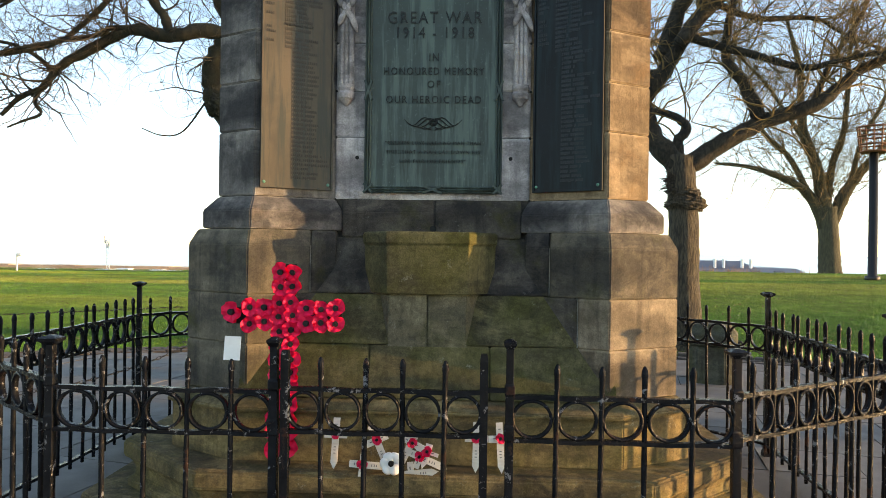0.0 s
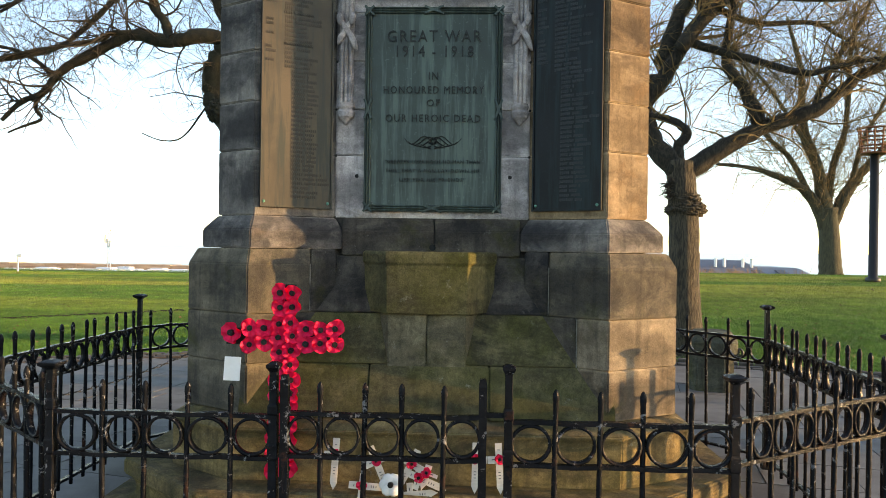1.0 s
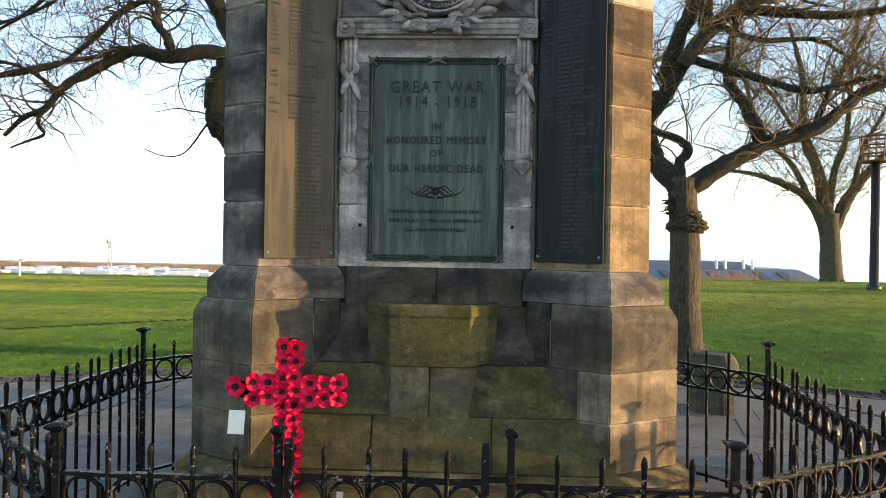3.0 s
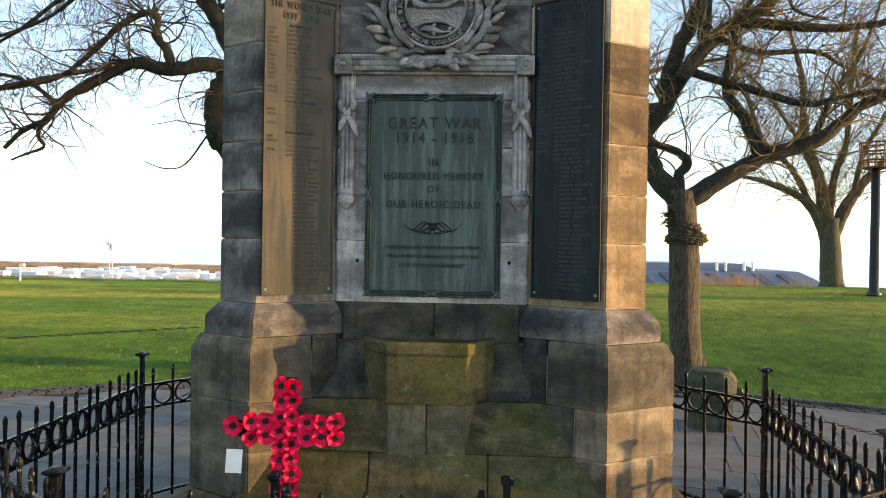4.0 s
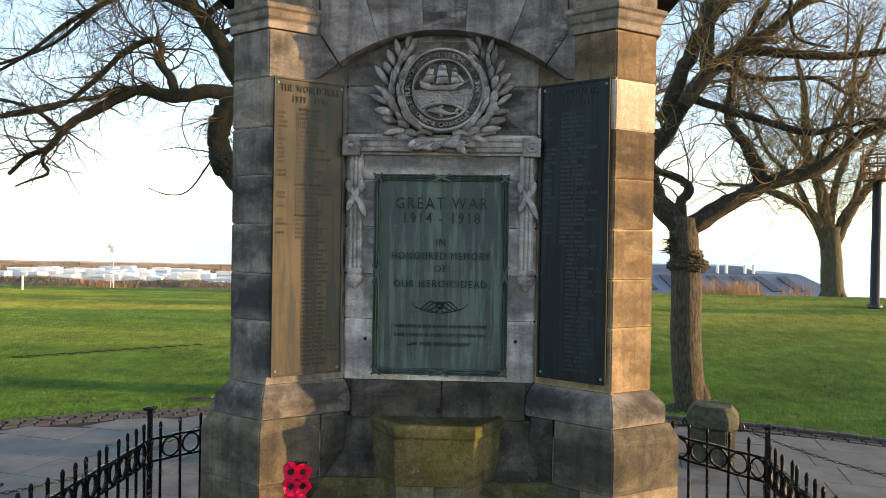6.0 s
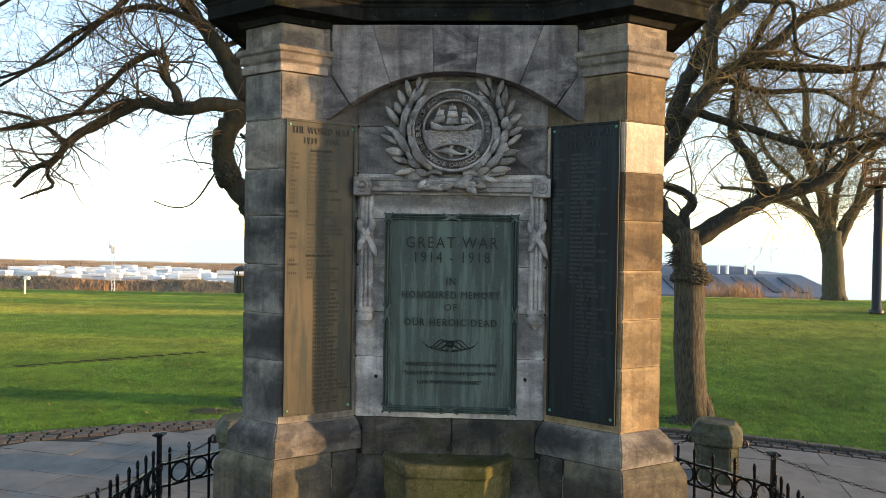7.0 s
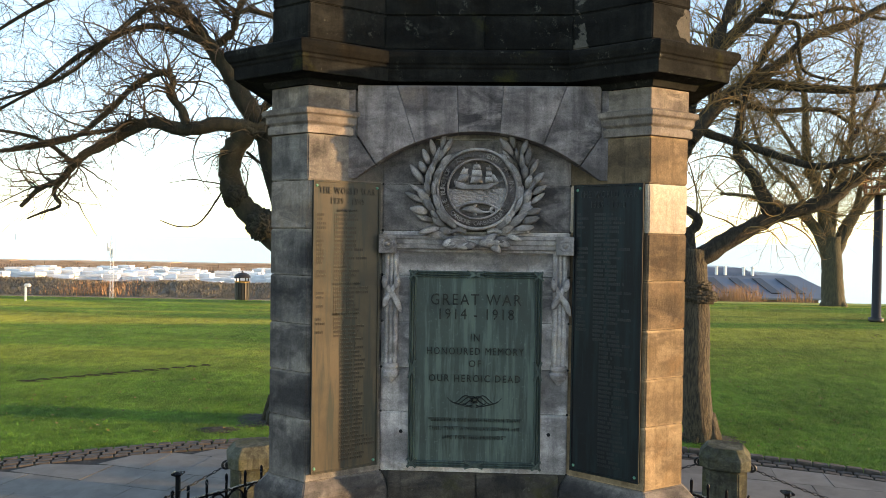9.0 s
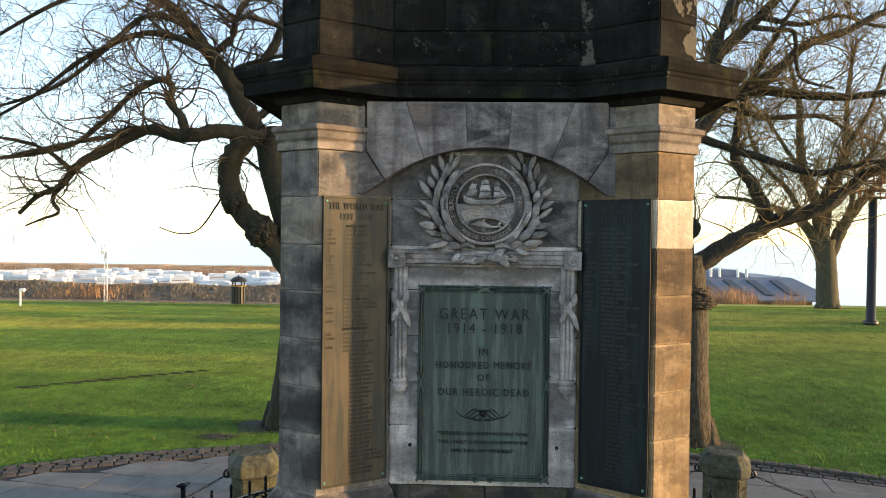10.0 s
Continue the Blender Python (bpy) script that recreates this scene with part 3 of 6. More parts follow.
for z0, z1, f in ((0.77, 1.031, None), (1.031, 1.29, 0.36), (1.29, 1.632, 0.70)):
    for sgn in (-1, 1):
        # Right side's lower courses painted lighter as if in sun.
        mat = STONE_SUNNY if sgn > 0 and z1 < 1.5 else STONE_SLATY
        if f is None:
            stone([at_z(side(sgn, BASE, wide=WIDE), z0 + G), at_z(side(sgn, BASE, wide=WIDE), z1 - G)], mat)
            continue
        low = split_side(sgn, BASE, f)
        for k, q in enumerate(low):
            rings = [at_z(q, z0 + G), at_z(q, z1 - G)]
            if z1 > 1.5:
                rings = [at_z(q, z0 + G), at_z(q, 1.55), at_z(split_side(sgn, 0.055, f)[k], z1 - G)]
            if k == 2:
                part("pointing", block(rings[:2], 0.001), LIME, memorial, "pale lime pointing")
            else:
                # Inner stone of the splay is darker than the nose stone.
                stone(rings, mat if k == 0 else STONE_DARK)
    stone([at_z(rear(BASE), z0 + G), at_z(rear(BASE), z1 - G)], STONE_GREY)
for sgn in (-1, 1):
    stone([at_z(side(sgn, 0.05, 0.03), 1.632 + G), at_z(side(sgn, 0.05, 0.03), 1.732), at_z(side(sgn, 0.0), 1.81 - G)], STONE_GREY)
stone([at_z(rear(0.05), 1.632 + G), at_z(rear(0.05), 1.732), at_z(rear(0.0), 1.81 - G)], STONE_GREY)
m0 = mid(0.05, 0.03)
for x0, x1 in ((m0[0][0], XC + 0.02), (XC + 0.02, m0[1][0])):
    q = [(x0 + G, 3.935), (x1 - G, 3.935), (x1 - G, 4.42), (x0 + G, 4.42)]
    stone([at_z(q, 1.60), at_z(q, 1.74), at_z([(x, max(y, 3.96)) for x, y in q], 1.81 - G)], STONE_DARK)


# battered wall between the buttresses
def batter_y(z):
    return 3.604 + (z - 0.77) * (3.95 - 3.604) / (1.60 - 0.77)


for z0, z1, cuts in ((0.768, 1.031, (-0.97, -0.30, 0.33, 0.97)), (1.031, 1.29, (-0.95, 0.02, 0.95)), (1.29, 1.60, (-0.90, -0.62, 0.62, 0.90))):
    for x0, x1 in zip(cuts, cuts[1:]):
        lo = [(XC + x0 + G, batter_y(z0)), (XC + x1 - G, batter_y(z0)), (XC + x1 - G, 4.3), (XC + x0 + G, 4.3)]
        hi = [(XC + x0 + G, batter_y(z1)), (XC + x1 - G, batter_y(z1)), (XC + x1 - G, 4.3), (XC + x0 + G, 4.3)]
        stone([at_z(lo, z0 + G), at_z(hi, z1 - G)], STONE_MOSS if z0 < 1.2 else STONE_DARK, rough=0.002)

# drinking basin on its pier
for sgn in (-1, 1):
    q = [(XC + sgn * 0.0016, 4.0), (XC + sgn * 0.0016, 3.712), (XC + sgn * 0.203, 3.712), (XC + sgn * 0.36, 4.0)]
    part("pier_stone", block([at_z(q, 0.93), at_z(q, 1.298)], 0.005), STONE_PIER, memorial)


def basin_ring(o):
    return [(XC - 0.362 - o, 3.97), (XC - 0.362 - o, 3.87 - o), (XC - 0.215 - 0.5 * o, 3.662 - o), (XC + 0.215 + 0.5 * o, 3.662 - o), (XC + 0.362 + o, 3.87 - o), (XC + 0.362 + o, 3.97)]


bm = bmesh.new()
add_loft(bm, [at_z(basin_ring(-0.01), 1.30), at_z(basin_ring(-0.004), 1.555), at_z(basin_ring(0.004), 1.565), at_z(basin_ring(0.006), 1.615), at_z(basin_ring(-0.004), 1.627), at_z(basin_ring(-0.035), 1.627), at_z(basin_ring(-0.045), 1.612)])
bevel(bm, 0.004, 1)
basin = part("basin", bm, STONE_MOSS, memorial, "mossy green stone basin")
bm = bmesh.new()
# Black disc on the face stands in for the spout hole's shade.
add_disc(bm, (XC + 0.012, 3.934, 1.648), 0.019, 9, "Y", 0.006)
part("spout_hole", bm, HOLE_SHADE, memorial, "black disc for the shade in the spout hole")

# shaft courses
for i, (z0, z1) in enumerate(zip(COURSES, COURSES[1:])):
    if z0 == 1.81:
        continue
    lo = 1.81 if z0 == 1.90 else z0
    for sgn in (-1, 1):
        # Grey left, buff right: shaded and sunny sides put into the stone colour.
        mat = STONE_GREY if sgn < 0 else STONE_BUFF
        if sgn > 0 and z0 == 3.22:
            mat = STONE_WHITE
        if sgn < 0 and z0 == 3.22:
            mat = STONE_NECK
        if sgn > 0 and z0 in (3.49, 2.96, 2.69):
            mat = STONE_BROWN
        stone([at_z(side(sgn, 0.0), lo + G), at_z(side(sgn, 0.0), z1 - G)], mat)
    q = mid(0.0)
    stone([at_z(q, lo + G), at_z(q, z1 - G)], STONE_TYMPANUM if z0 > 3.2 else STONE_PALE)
    stone([at_z(rear(0.0), lo + G), at_z(rear(0.0), z1 - G)], STONE_GREY)
# necking bands and frieze of the buttresses
for sgn in (-1, 1):
    mat = STONE_NECK
    bm_rings = [(0.0, 3.75), (0.014, 3.752), (0.014, 3.79), (0.006, 3.80), (0.02, 3.815), (0.02, 3.85), (0.034, 3.86), (0.034, 3.885), (0.0, 3.90), (0.0, 4.04)]
    stone([at_z(side(sgn, o), z) for o, z in bm_rings], mat, "moulded necking", "necking", 0.002)
q = mid(0.0)
stone([at_z(q, 3.75), at_z(q, 4.04)], STONE_PALE)
stone([at_z(rear(0.0), 3.75), at_z(rear(0.0), 4.04)], STONE_GREY)


# segmental arch of voussoirs
ARC_R, ARC_Z = 0.983, 2.798


def arc_z(x):
    return ARC_Z + math.sqrt(max(ARC_R ** 2 - x * x, 0.01))


def voussoir(t0, t1, b0, b1, kick=0):
    """A wedge stone between top edge t0..t1 and arc b0..b1; kick: the side whose outer edge drops plumb before it slants."""
    n = 7
    low = [(b0 + (b1 - b0) * i / n, arc_z(b0 + (b1 - b0) * i / n)) for i in range(n + 1)]
    poly = [(t0, 4.038)] + ([(t0, 3.760)] if kick < 0 else []) + low + ([(t1, 3.760)] if kick > 0 else []) + [(t1, 4.038)]
    bm = bmesh.new()
    add_loft(bm, [[(XC + x, 3.985, z) for x, z in poly], [(XC + x, 3.845 + 0.002 * kick * kick, z) for x, z in poly]])
    bevel(bm, 0.0025, 1)
    part("voussoir", bm, STONE_FRIEZE, memorial)


g = 0.0008
TOPS, LOWS = (-0.682, -0.456, -0.118, 0.143, 0.497, 0.690), (-0.575, -0.352, -0.107, 0.126, 0.371, 0.575)
for k in range(5):
    voussoir(TOPS[k] + g, TOPS[k + 1] - g, LOWS[k] + g, LOWS[k + 1] - g, {0: -1, 4: 1}.get(k, 0))
for sgn in (-1, 1):
    poly = [(sgn * 0.690, 3.757), (sgn * 0.579, arc_z(0.579)), (sgn * 0.690, 3.512), (sgn * 0.745, 3.512), (sgn * 0.745, 4.038), (sgn * 0.694, 4.038)]
    bm = bmesh.new()
    add_loft(bm, [[(XC + x, 3.99, z) for x, z in poly], [(XC + x, 3.849, z) for x, z in poly]])
    bevel(bm, 0.0025, 1)
    part("springer", bm, STONE_FRIEZE, memorial)

# cornice and the dark block above it
CORNICE = [(0.0, 4.012), (0.02, 4.014), (0.032, 4.046), (0.105, 4.062), (0.128, 4.058), (0.131, 4.128), (0.138, 4.134), (0.140, 4.150), (0.150, 4.156), (0.156, 4.172), (0.163, 4.188), (0.163, 4.214), (0.156, 4.222), (0.0, 4.270)]
for sgn in (-1, 1):
    stone([at_z(side(sgn, o), z) for o, z in CORNICE], STONE_SOOT, "", "cornice", 0.003)
stone([at_z(mid(o), z) for o, z in CORNICE], STONE_SOOT, "", "cornice", 0.003)
stone([at_z(rear(o), z) for o, z in CORNICE], STONE_SOOT, "", "cornice", 0.003)
for z0, z1 in ((4.270, 4.47), (4.47, 4.72), (4.72, 4.98)):
    for sgn in (-1, 1):
        stone([at_z(side(sgn, 0.0), z0 + G), at_z(side(sgn, 0.0), z1 - G)], STONE_FLAKED if sgn > 0 else STONE_SOOT)
    q = mid(0.0)
    cut = XC + (0.03 if z0 < 4.4 else -0.25)
    for x0, x1 in ((q[0][0], cut), (cut, q[1][0])):
        r = [(x0 + G, 3.965), (x1 - G, 3.965), (x1 - G, 4.42), (x0 + G, 4.42)]
        stone([at_z(r, z0 + G), at_z(r, z1 - G)], STONE_SOOT)
    stone([at_z(rear(0.0), z0 + G), at_z(rear(0.0), z1 - G)], STONE_SOOT)


# ---- railings ----
def spear_mesh(h, w=0.0118, low=0.0):
    """A round bar drawn out to a blunt spear point, thick with old paint."""
    bm = bmesh.new()
    rings = []
    zs = [low + (h - 0.05 - low) * i / 12 for i in range(13)]
    prof = [(z, w * (1 + 0.07 * math.sin(i * 2.7))) for i, z in enumerate(zs)] + [(h - 0.042, w * 1.25), (h - 0.022, w * 1.15), (h - 0.006, w * 0.7), (h, w * 0.3)]
    for z, r in prof:
        rings.append([(r * math.cos(math.pi * k / 4), r * math.sin(math.pi * k / 4), z) for k in range(8)])
    add_loft(bm, rings)
    return finish(bm, "bar", IRON, True)


def ring_mesh():
    bm = bmesh.new()
    n = 20
    rings = []
    r0, r1, d = 0.071, 0.083, 0.014
    for i in range(n):
        a = 2 * math.pi * i / n
        c, s_ = math.cos(a), math.sin(a)
        rings.append([bm.verts.new((r * c, y, r * s_)) for r, y in ((r0, -d), (r1, -d), (r1, d), (r0, d))])
    for i in range(n):
        a, b = rings[i], rings[(i + 1) % n]
        for j in range(4):
            bm.faces.new((a[j], a[(j + 1) % 4], b[(j + 1) % 4], b[j]))
    return finish(bm, "ring", IRON, True)


BAR, RING = spear_mesh(1.09, low=0.02), ring_mesh()
Z_TOP, Z_LOW, Z_FOOT = 0.952, 0.772, 0.07


def rail_mesh(length, h=0.018, w=0.030):
    bm = bmesh.new()
    n = max(2, int(length / 0.12))
    rings = []
    for i in range(n + 1):
        x = length * i / n
        j = 0.003 * math.sin(i * 2.3)
        rings.append([(x, -w / 2, -h / 2 + j), (x, w / 2, -h / 2 + j), (x, w / 2, h / 2 + j), (x, -w / 2, h / 2 + j)])
    add_loft(bm, rings)
    return finish(bm, "rail", IRON)


def panel(p, q, label, count, lead=0.5, at=None, dz=0.0, name="railing", category="railing", z=0.0, foot=True):
    """A run of railing from p to q with count bars and a ring in each bay."""
    d = Vector((q[0] - p[0], q[1] - p[1], 0))
    length = d.length
    m = Matrix.Translation((p[0], p[1], z + dz)) @ Matrix.Rotation(math.atan2(d.y, d.x), 4, "Z")
    ob = empty(name, label, category, "iron railings round the memorial")
    for zz in (Z_TOP, Z_LOW) + ((Z_FOOT,) if foot else ()):
        r = part("rail", rail_mesh(length), IRON, ob)
        r.location = (0, 0, zz)
    step = length / count
    xs = [a - p[0] for a in at] if at else [step * (i + lead) for i in range(count) if 0.01 < step * (i + lead) < length - 0.01]
    for x in xs:
        b = part("bar", BAR, IRON, ob)
        b.location = (x, 0, random.uniform(-0.006, 0.006))
        b.rotation_euler = (random.uniform(-0.012, 0.012), random.uniform(-0.01, 0.01), random.uniform(-0.08, 0.08))
    edges = [0.0] + xs + [length]
    for a, b in zip(edges, edges[1:]):
        if b - a > 0.12:
            r = part("ring", RING, IRON, ob)
            r.location = ((a + b) / 2, 0, (Z_TOP + Z_LOW) / 2)
            r.scale = (min(1.08, (b - a - 0.016) / 0.166), 1, 1.0)
    ob.matrix_basis = m
    return ob


def post(x, y, h, w, label, lean=0.0, cap=2.3):
    ob = empty("railing_post", label, "post", "iron railing posts")
    bm = bmesh.new()
    add_loft(bm, [[(-a, -a, z), (a, -a, z), (a, a, z), (-a, a, z)] for a, z in ((w * 1.5, 0.0), (w * 1.5, 0.05), (w, 0.07), (w, 0.74), (w * 1.22, 0.745), (w * 1.22, 0.80), (w, 0.81), (w, 0.93), (w * 1.22, 0.935), (w * 1.22, 0.97), (w * 0.9, 0.98), (w * 0.9, h - 0.035))])
    bevel(bm, 0.002, 1)
    part("shaft", bm, IRON, ob)
    bm = bmesh.new()
    add_loft(bm, [[(-a, -a, z), (a, -a, z), (a, a, z), (-a, a, z)] for a, z in ((w * 0.9, h - 0.036), (w * cap, h - 0.018), (w * cap * 1.04, h - 0.006), (w * cap * 0.7, h), (w * 0.6, h + 0.006))])
    part("cap", bm, IRON, ob)
    ob.matrix_basis = pose(x, y, 0, lean, 0, 0)
    return ob


FENCE = [(-1.815, 2.985), (1.08, 2.975), (2.09, 3.62), (2.215, 5.42), (1.30, 6.45), (-1.72, 6.50), (-2.63, 5.47), (-2.66, 3.66)]
for k, (x, y) in enumerate(FENCE):
    post(x, y, 1.14 if k < 2 else 1.245, 0.0175, "square black iron corner post with flat cap, paint flaking")
GATE_L, GATE_R = (-0.845, 2.985), (0.150, 2.98)
post(*GATE_L, 1.15, 0.0185, "square iron gate post with rusted hinge", 0.0, 1.5)
post(*GATE_R, 1.16, 0.0175, "square iron gate post with latch", 0.0, 1.5)
panel(FENCE[0], GATE_L, "black iron railing with rings, rust on top rail", 5, 0.62, (-1.585, -1.41, -1.225, -1.03), -0.028)
panel(GATE_R, FENCE[1], "black iron railing with rings and pointed bars", 5, 1.0, (0.338, 0.523, 0.71, 0.90), -0.028)
panel(FENCE[1], FENCE[2], "black iron railing panel, rust along lower rail", 8, 0.6, None, -0.004)
panel(FENCE[2], FENCE[3], "long black iron railing panel with rings", 13, 0.6, None, 0.035)
panel(FENCE[3], FENCE[4], "black iron railing behind the memorial", 8, 0.8, None, 0.035)
panel(FENCE[4], FENCE[5], "black iron railing behind the memorial", 18, 0.5, None, 0.035)
panel(FENCE[5], FENCE[6], "black iron railing behind the memorial", 8, 0.5, None, 0.035)
panel(FENCE[6], FENCE[7], "long black iron railing panel with rings", 13, 0.5, None, 0.035)
panel(FENCE[7], FENCE[0], "black iron railing panel with flaking white marks", 6, 0.5, None, -0.002)
gate = panel((-0.795, 2.975), (0.042, 2.97), "closed iron gate with rings and pointed bars", 5, 0.7, (-0.635, -0.464, -0.296, -0.128), -0.012, name="gate", category="gate")
for gx in (-0.795, 0.042):
    bm = bmesh.new()
    add_loft(bm, [[(-r, -r, z), (r, -r, z), (r, r, z), (-r, r, z)] for r, z in ((0.017, 0.03), (0.017, 1.09), (0.013, 1.115))])
    st = part("stile", bm, IRON, gate)
    st.matrix_parent_inverse = Matrix.Identity(4)
    st.location = (gx + 0.795, 0, 0)
bm = bmesh.new()
add_box(bm, 0.837, 0.94, -0.008, 0.008, 0.955, 0.975)
lt = part("latch", bm, IRON, gate)
lt.matrix_parent_inverse = Matrix.Identity(4)



# ---- bronze tablets ----
def tablet_frame(bm, x0, x1, z0, z1, w, d):
    """A raised border round a plate."""
    for a, b, c, e in ((x0, x1, z0, z0 + w), (x0, x1, z1 - w, z1), (x0, x0 + w, z0 + w, z1 - w), (x1 - w, x1, z0 + w, z1 - w)):
        add_box(bm, a, b, -d, 0.0, c, e)


def name_tablet(m, plate_mat, text_mat, label, seed, headings):
    rng = random.Random(seed)
    ob = empty("bronze_tablet", label, "memorial tablet", "splayed name tablets")
    x0, x1, z0, z1 = 0.028, 0.432, 1.855, 3.492
    bm = bmesh.new()
    add_box(bm, x0, x1, -0.016, 0.004, z0, z1)
    bevel(bm, 0.003, 1)
    part("plate", bm, plate_mat, ob)
    bm = bmesh.new()
    tablet_frame(bm, x0, x1, z0, z1, 0.010, 0.024)
    part("border", bm, plate_mat, ob)
    xm = (x0 + x1) / 2
    for body, z, size, width in (("THE WORLD WAR", 3.435, 0.056, 0.335), ("1939 - 1945", 3.378, 0.052, 0.20)):
        t = part("heading", text_mesh(body, size, 0.003, width, text_mat), text_mat, ob)
        t.location = (xm, -0.018, z)
    z, k = 3.325, 0
    bm = bmesh.new()
    while z > 1.90:
        if k in headings:
            t = part("heading", text_mesh(headings[k], 0.023, 0.002, 0.0125 * len(headings[k]), text_mat), text_mat, ob)
            t.location = (xm, -0.018, z)
        else:
            words = [(x0 + 0.022, rng.randint(2, 6))] if z > 2.62 and rng.random() < 0.9 else []
            x = x0 + (0.125 if z > 2.62 else 0.165)
            for word in range(rng.choice((2, 2, 2, 3))):
                n = rng.choice((1, 4, 5, 6, 6, 7)) if word else rng.randint(4, 7)
                words.append((x, n))
                x += n * 0.0112 + 0.010
            for x, n in words:
                for q in range(n):
                    if x < x1 - 0.022:
                        add_box(bm, x, x + 0.0085, -0.0185, -0.015, z - 0.0070, z + 0.0070)
                    x += 0.0112
        z -= 0.0243
        k += 1
    tagged(part("name_list", bm, text_mat, ob, "rows of raised names"), kind="stuff")
    for x, zz in ((x0 + 0.02, z0 + 0.03), (x1 - 0.025, z0 + 0.03), (x0 + 0.02, z1 - 0.03), (x1 - 0.02, z1 - 0.03)):
        bm = bmesh.new()
        add_disc(bm, (x, -0.016, zz), 0.009, 10, "Y", 0.006, 0.005)
        part("bolt", bm, VERDIGRIS, ob)
    ob.matrix_basis = m
    return ob


def face_frame(origin, toward):
    ux = Vector((toward[0] - origin[0], toward[1] - origin[1], 0)).normalized()
    uy = Vector((-ux.y, ux.x, 0))
    return Matrix(((ux.x, uy.x, 0, origin[0]), (ux.y, uy.y, 0, origin[1]), (0, 0, 1, 0), (0, 0, 0, 1)))


pa, pb, pc = plan(0.0)
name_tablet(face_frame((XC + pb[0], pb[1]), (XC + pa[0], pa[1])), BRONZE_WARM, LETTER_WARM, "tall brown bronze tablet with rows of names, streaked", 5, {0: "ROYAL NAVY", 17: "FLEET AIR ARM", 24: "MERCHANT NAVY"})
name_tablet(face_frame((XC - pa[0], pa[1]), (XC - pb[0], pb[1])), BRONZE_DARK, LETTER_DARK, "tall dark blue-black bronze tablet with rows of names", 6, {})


def great_war_plaque():
    ob = empty("bronze_plaque", "large green bronze plaque with raised lettering and reeded border", "memorial plaque", m=pose(XC, 3.96, 1.847))
    x0, x1, z0, z1 = -0.625, 0.143, 1.847, 2.990
    bm = bmesh.new()
    add_box(bm, x0 + 0.012, x1 - 0.012, 3.944, 3.968, z0 + 0.012, z1 - 0.012)
    part("plate", bm, BRONZE, ob)
    bm = bmesh.new()
    for k, (w, d) in enumerate(((0.0, 0.021), (0.013, 0.026), (0.026, 0.021))):
        a0, a1, b0, b1 = x0 + w, x1 - w, z0 + w, z1 - w
        loop = [(a0, b0), (a1, b0), (a1, b1), (a0, b1)]
        rings = []
        for (px, pz), (sx, sz) in zip(loop, ((1, 1), (-1, 1), (-1, -1), (1, -1))):
            rings.append([(px + sx * o, 3.945 - y, pz + sz * o) for o, y in ((0, 0), (0.002, d * 0.5), (0.0065, d * 0.72), (0.011, d * 0.5), (0.013, 0))])
        vs = [[bm.verts.new(p) for p in r] for r in rings]
        for i in range(4):
            for j in range(4):
                bm.faces.new((vs[i][j], vs[i][j + 1], vs[(i + 1) % 4][j + 1], vs[(i + 1) % 4][j]))
    part("border", bm, BRONZE, ob, "reeded border")
    xm, zm = (x0 + x1) / 2, (z0 + z1) / 2
    for cx, cz, vert in ((xm, z0 + 0.02, False), (xm, z1 - 0.02, False), (x0 + 0.02, zm, True), (x1 - 0.02, zm, True), (x0 + 0.024, z0 + 0.024, None), (x1 - 0.024, z0 + 0.024, None), (x0 + 0.024, z1 - 0.024, None), (x1 - 0.024, z1 - 0.024, None)):
        bm = bmesh.new()
        for sgn in (-1, 1):
            L, h = (0.055, 0.020) if vert is not None else (0.026, 0.026)
            a, b = ((-L, -sgn * h), (L, sgn * h)) if not vert else ((-h, -sgn * L), (h, sgn * L))
            dx, dz = b[0] - a[0], b[1] - a[1]
            n = math.hypot(dx, dz)
            px, pz = -dz / n * 0.006, dx / n * 0.006
            rect = [(a[0] - px, a[1] - pz), (b[0] - px, b[1] - pz), (b[0] + px, b[1] + pz), (a[0] + px, a[1] + pz)]
            add_loft(bm, [[(cx + x, 3.945, cz + z) for x, z in rect], [(cx + x * 0.97, 3.922 - 0.001 * sgn, cz + z * 0.97) for x, z in rect]])
        part("ribbon", bm, BRONZE, ob)
    for body, z, size, width in (("GREAT WAR", 2.822, 0.094, 0.525), ("1914 - 1918", 2.738, 0.090, 0.43), ("IN", 2.602, 0.062, 0.052), ("HONOURED MEMORY", 2.524, 0.060, 0.56), ("OF", 2.452, 0.058, 0.072), ("OUR HEROIC DEAD", 2.366, 0.060, 0.53), ("\u201cGREATER LOVE HATH NO MAN THAN", 2.125, 0.029, 0.53), ("THIS, THAT A MAN LAY DOWN HIS", 2.075, 0.029, 0.525), ("LIFE FOR HIS FRIENDS\u201d", 2.024, 0.029, 0.37)):
        t = part("lettering", text_mesh(body, size, 0.004, width, LETTER), LETTER, ob)
        t.location = (xm, 3.941, z)
    bm = bmesh.new()
    for sgn in (-1, 1):
        for k in range(5):
            pts = [Vector((xm + sgn * (0.01 + 0.15 * t), 3.942, 2.24 + 0.026 * math.sin(t * (6.5 - 0.9 * k) + k * 1.25) - 0.004 * k + 0.012 * t)) for t in [i / 8 * (1 - 0.15 * k) for i in range(9)]]
            v, f = tube(pts, [0.0045 * (1 - 0.08 * i) for i in range(9)], 6)
            vv = [bm.verts.new(p) for p in v]
            for q in f:
                bm.faces.new([vv[i] for i in q])
    for k in range(7):
        a = k * 0.9
        add_disc(bm, (xm + 0.016 * math.cos(a), 3.942, 2.242 + 0.014 * math.sin(a)), 0.010, 8, "Y", 0.010, 0.004)
    part("ornament", bm, LETTER, ob, "scrolled leaf ornament")
    return ob


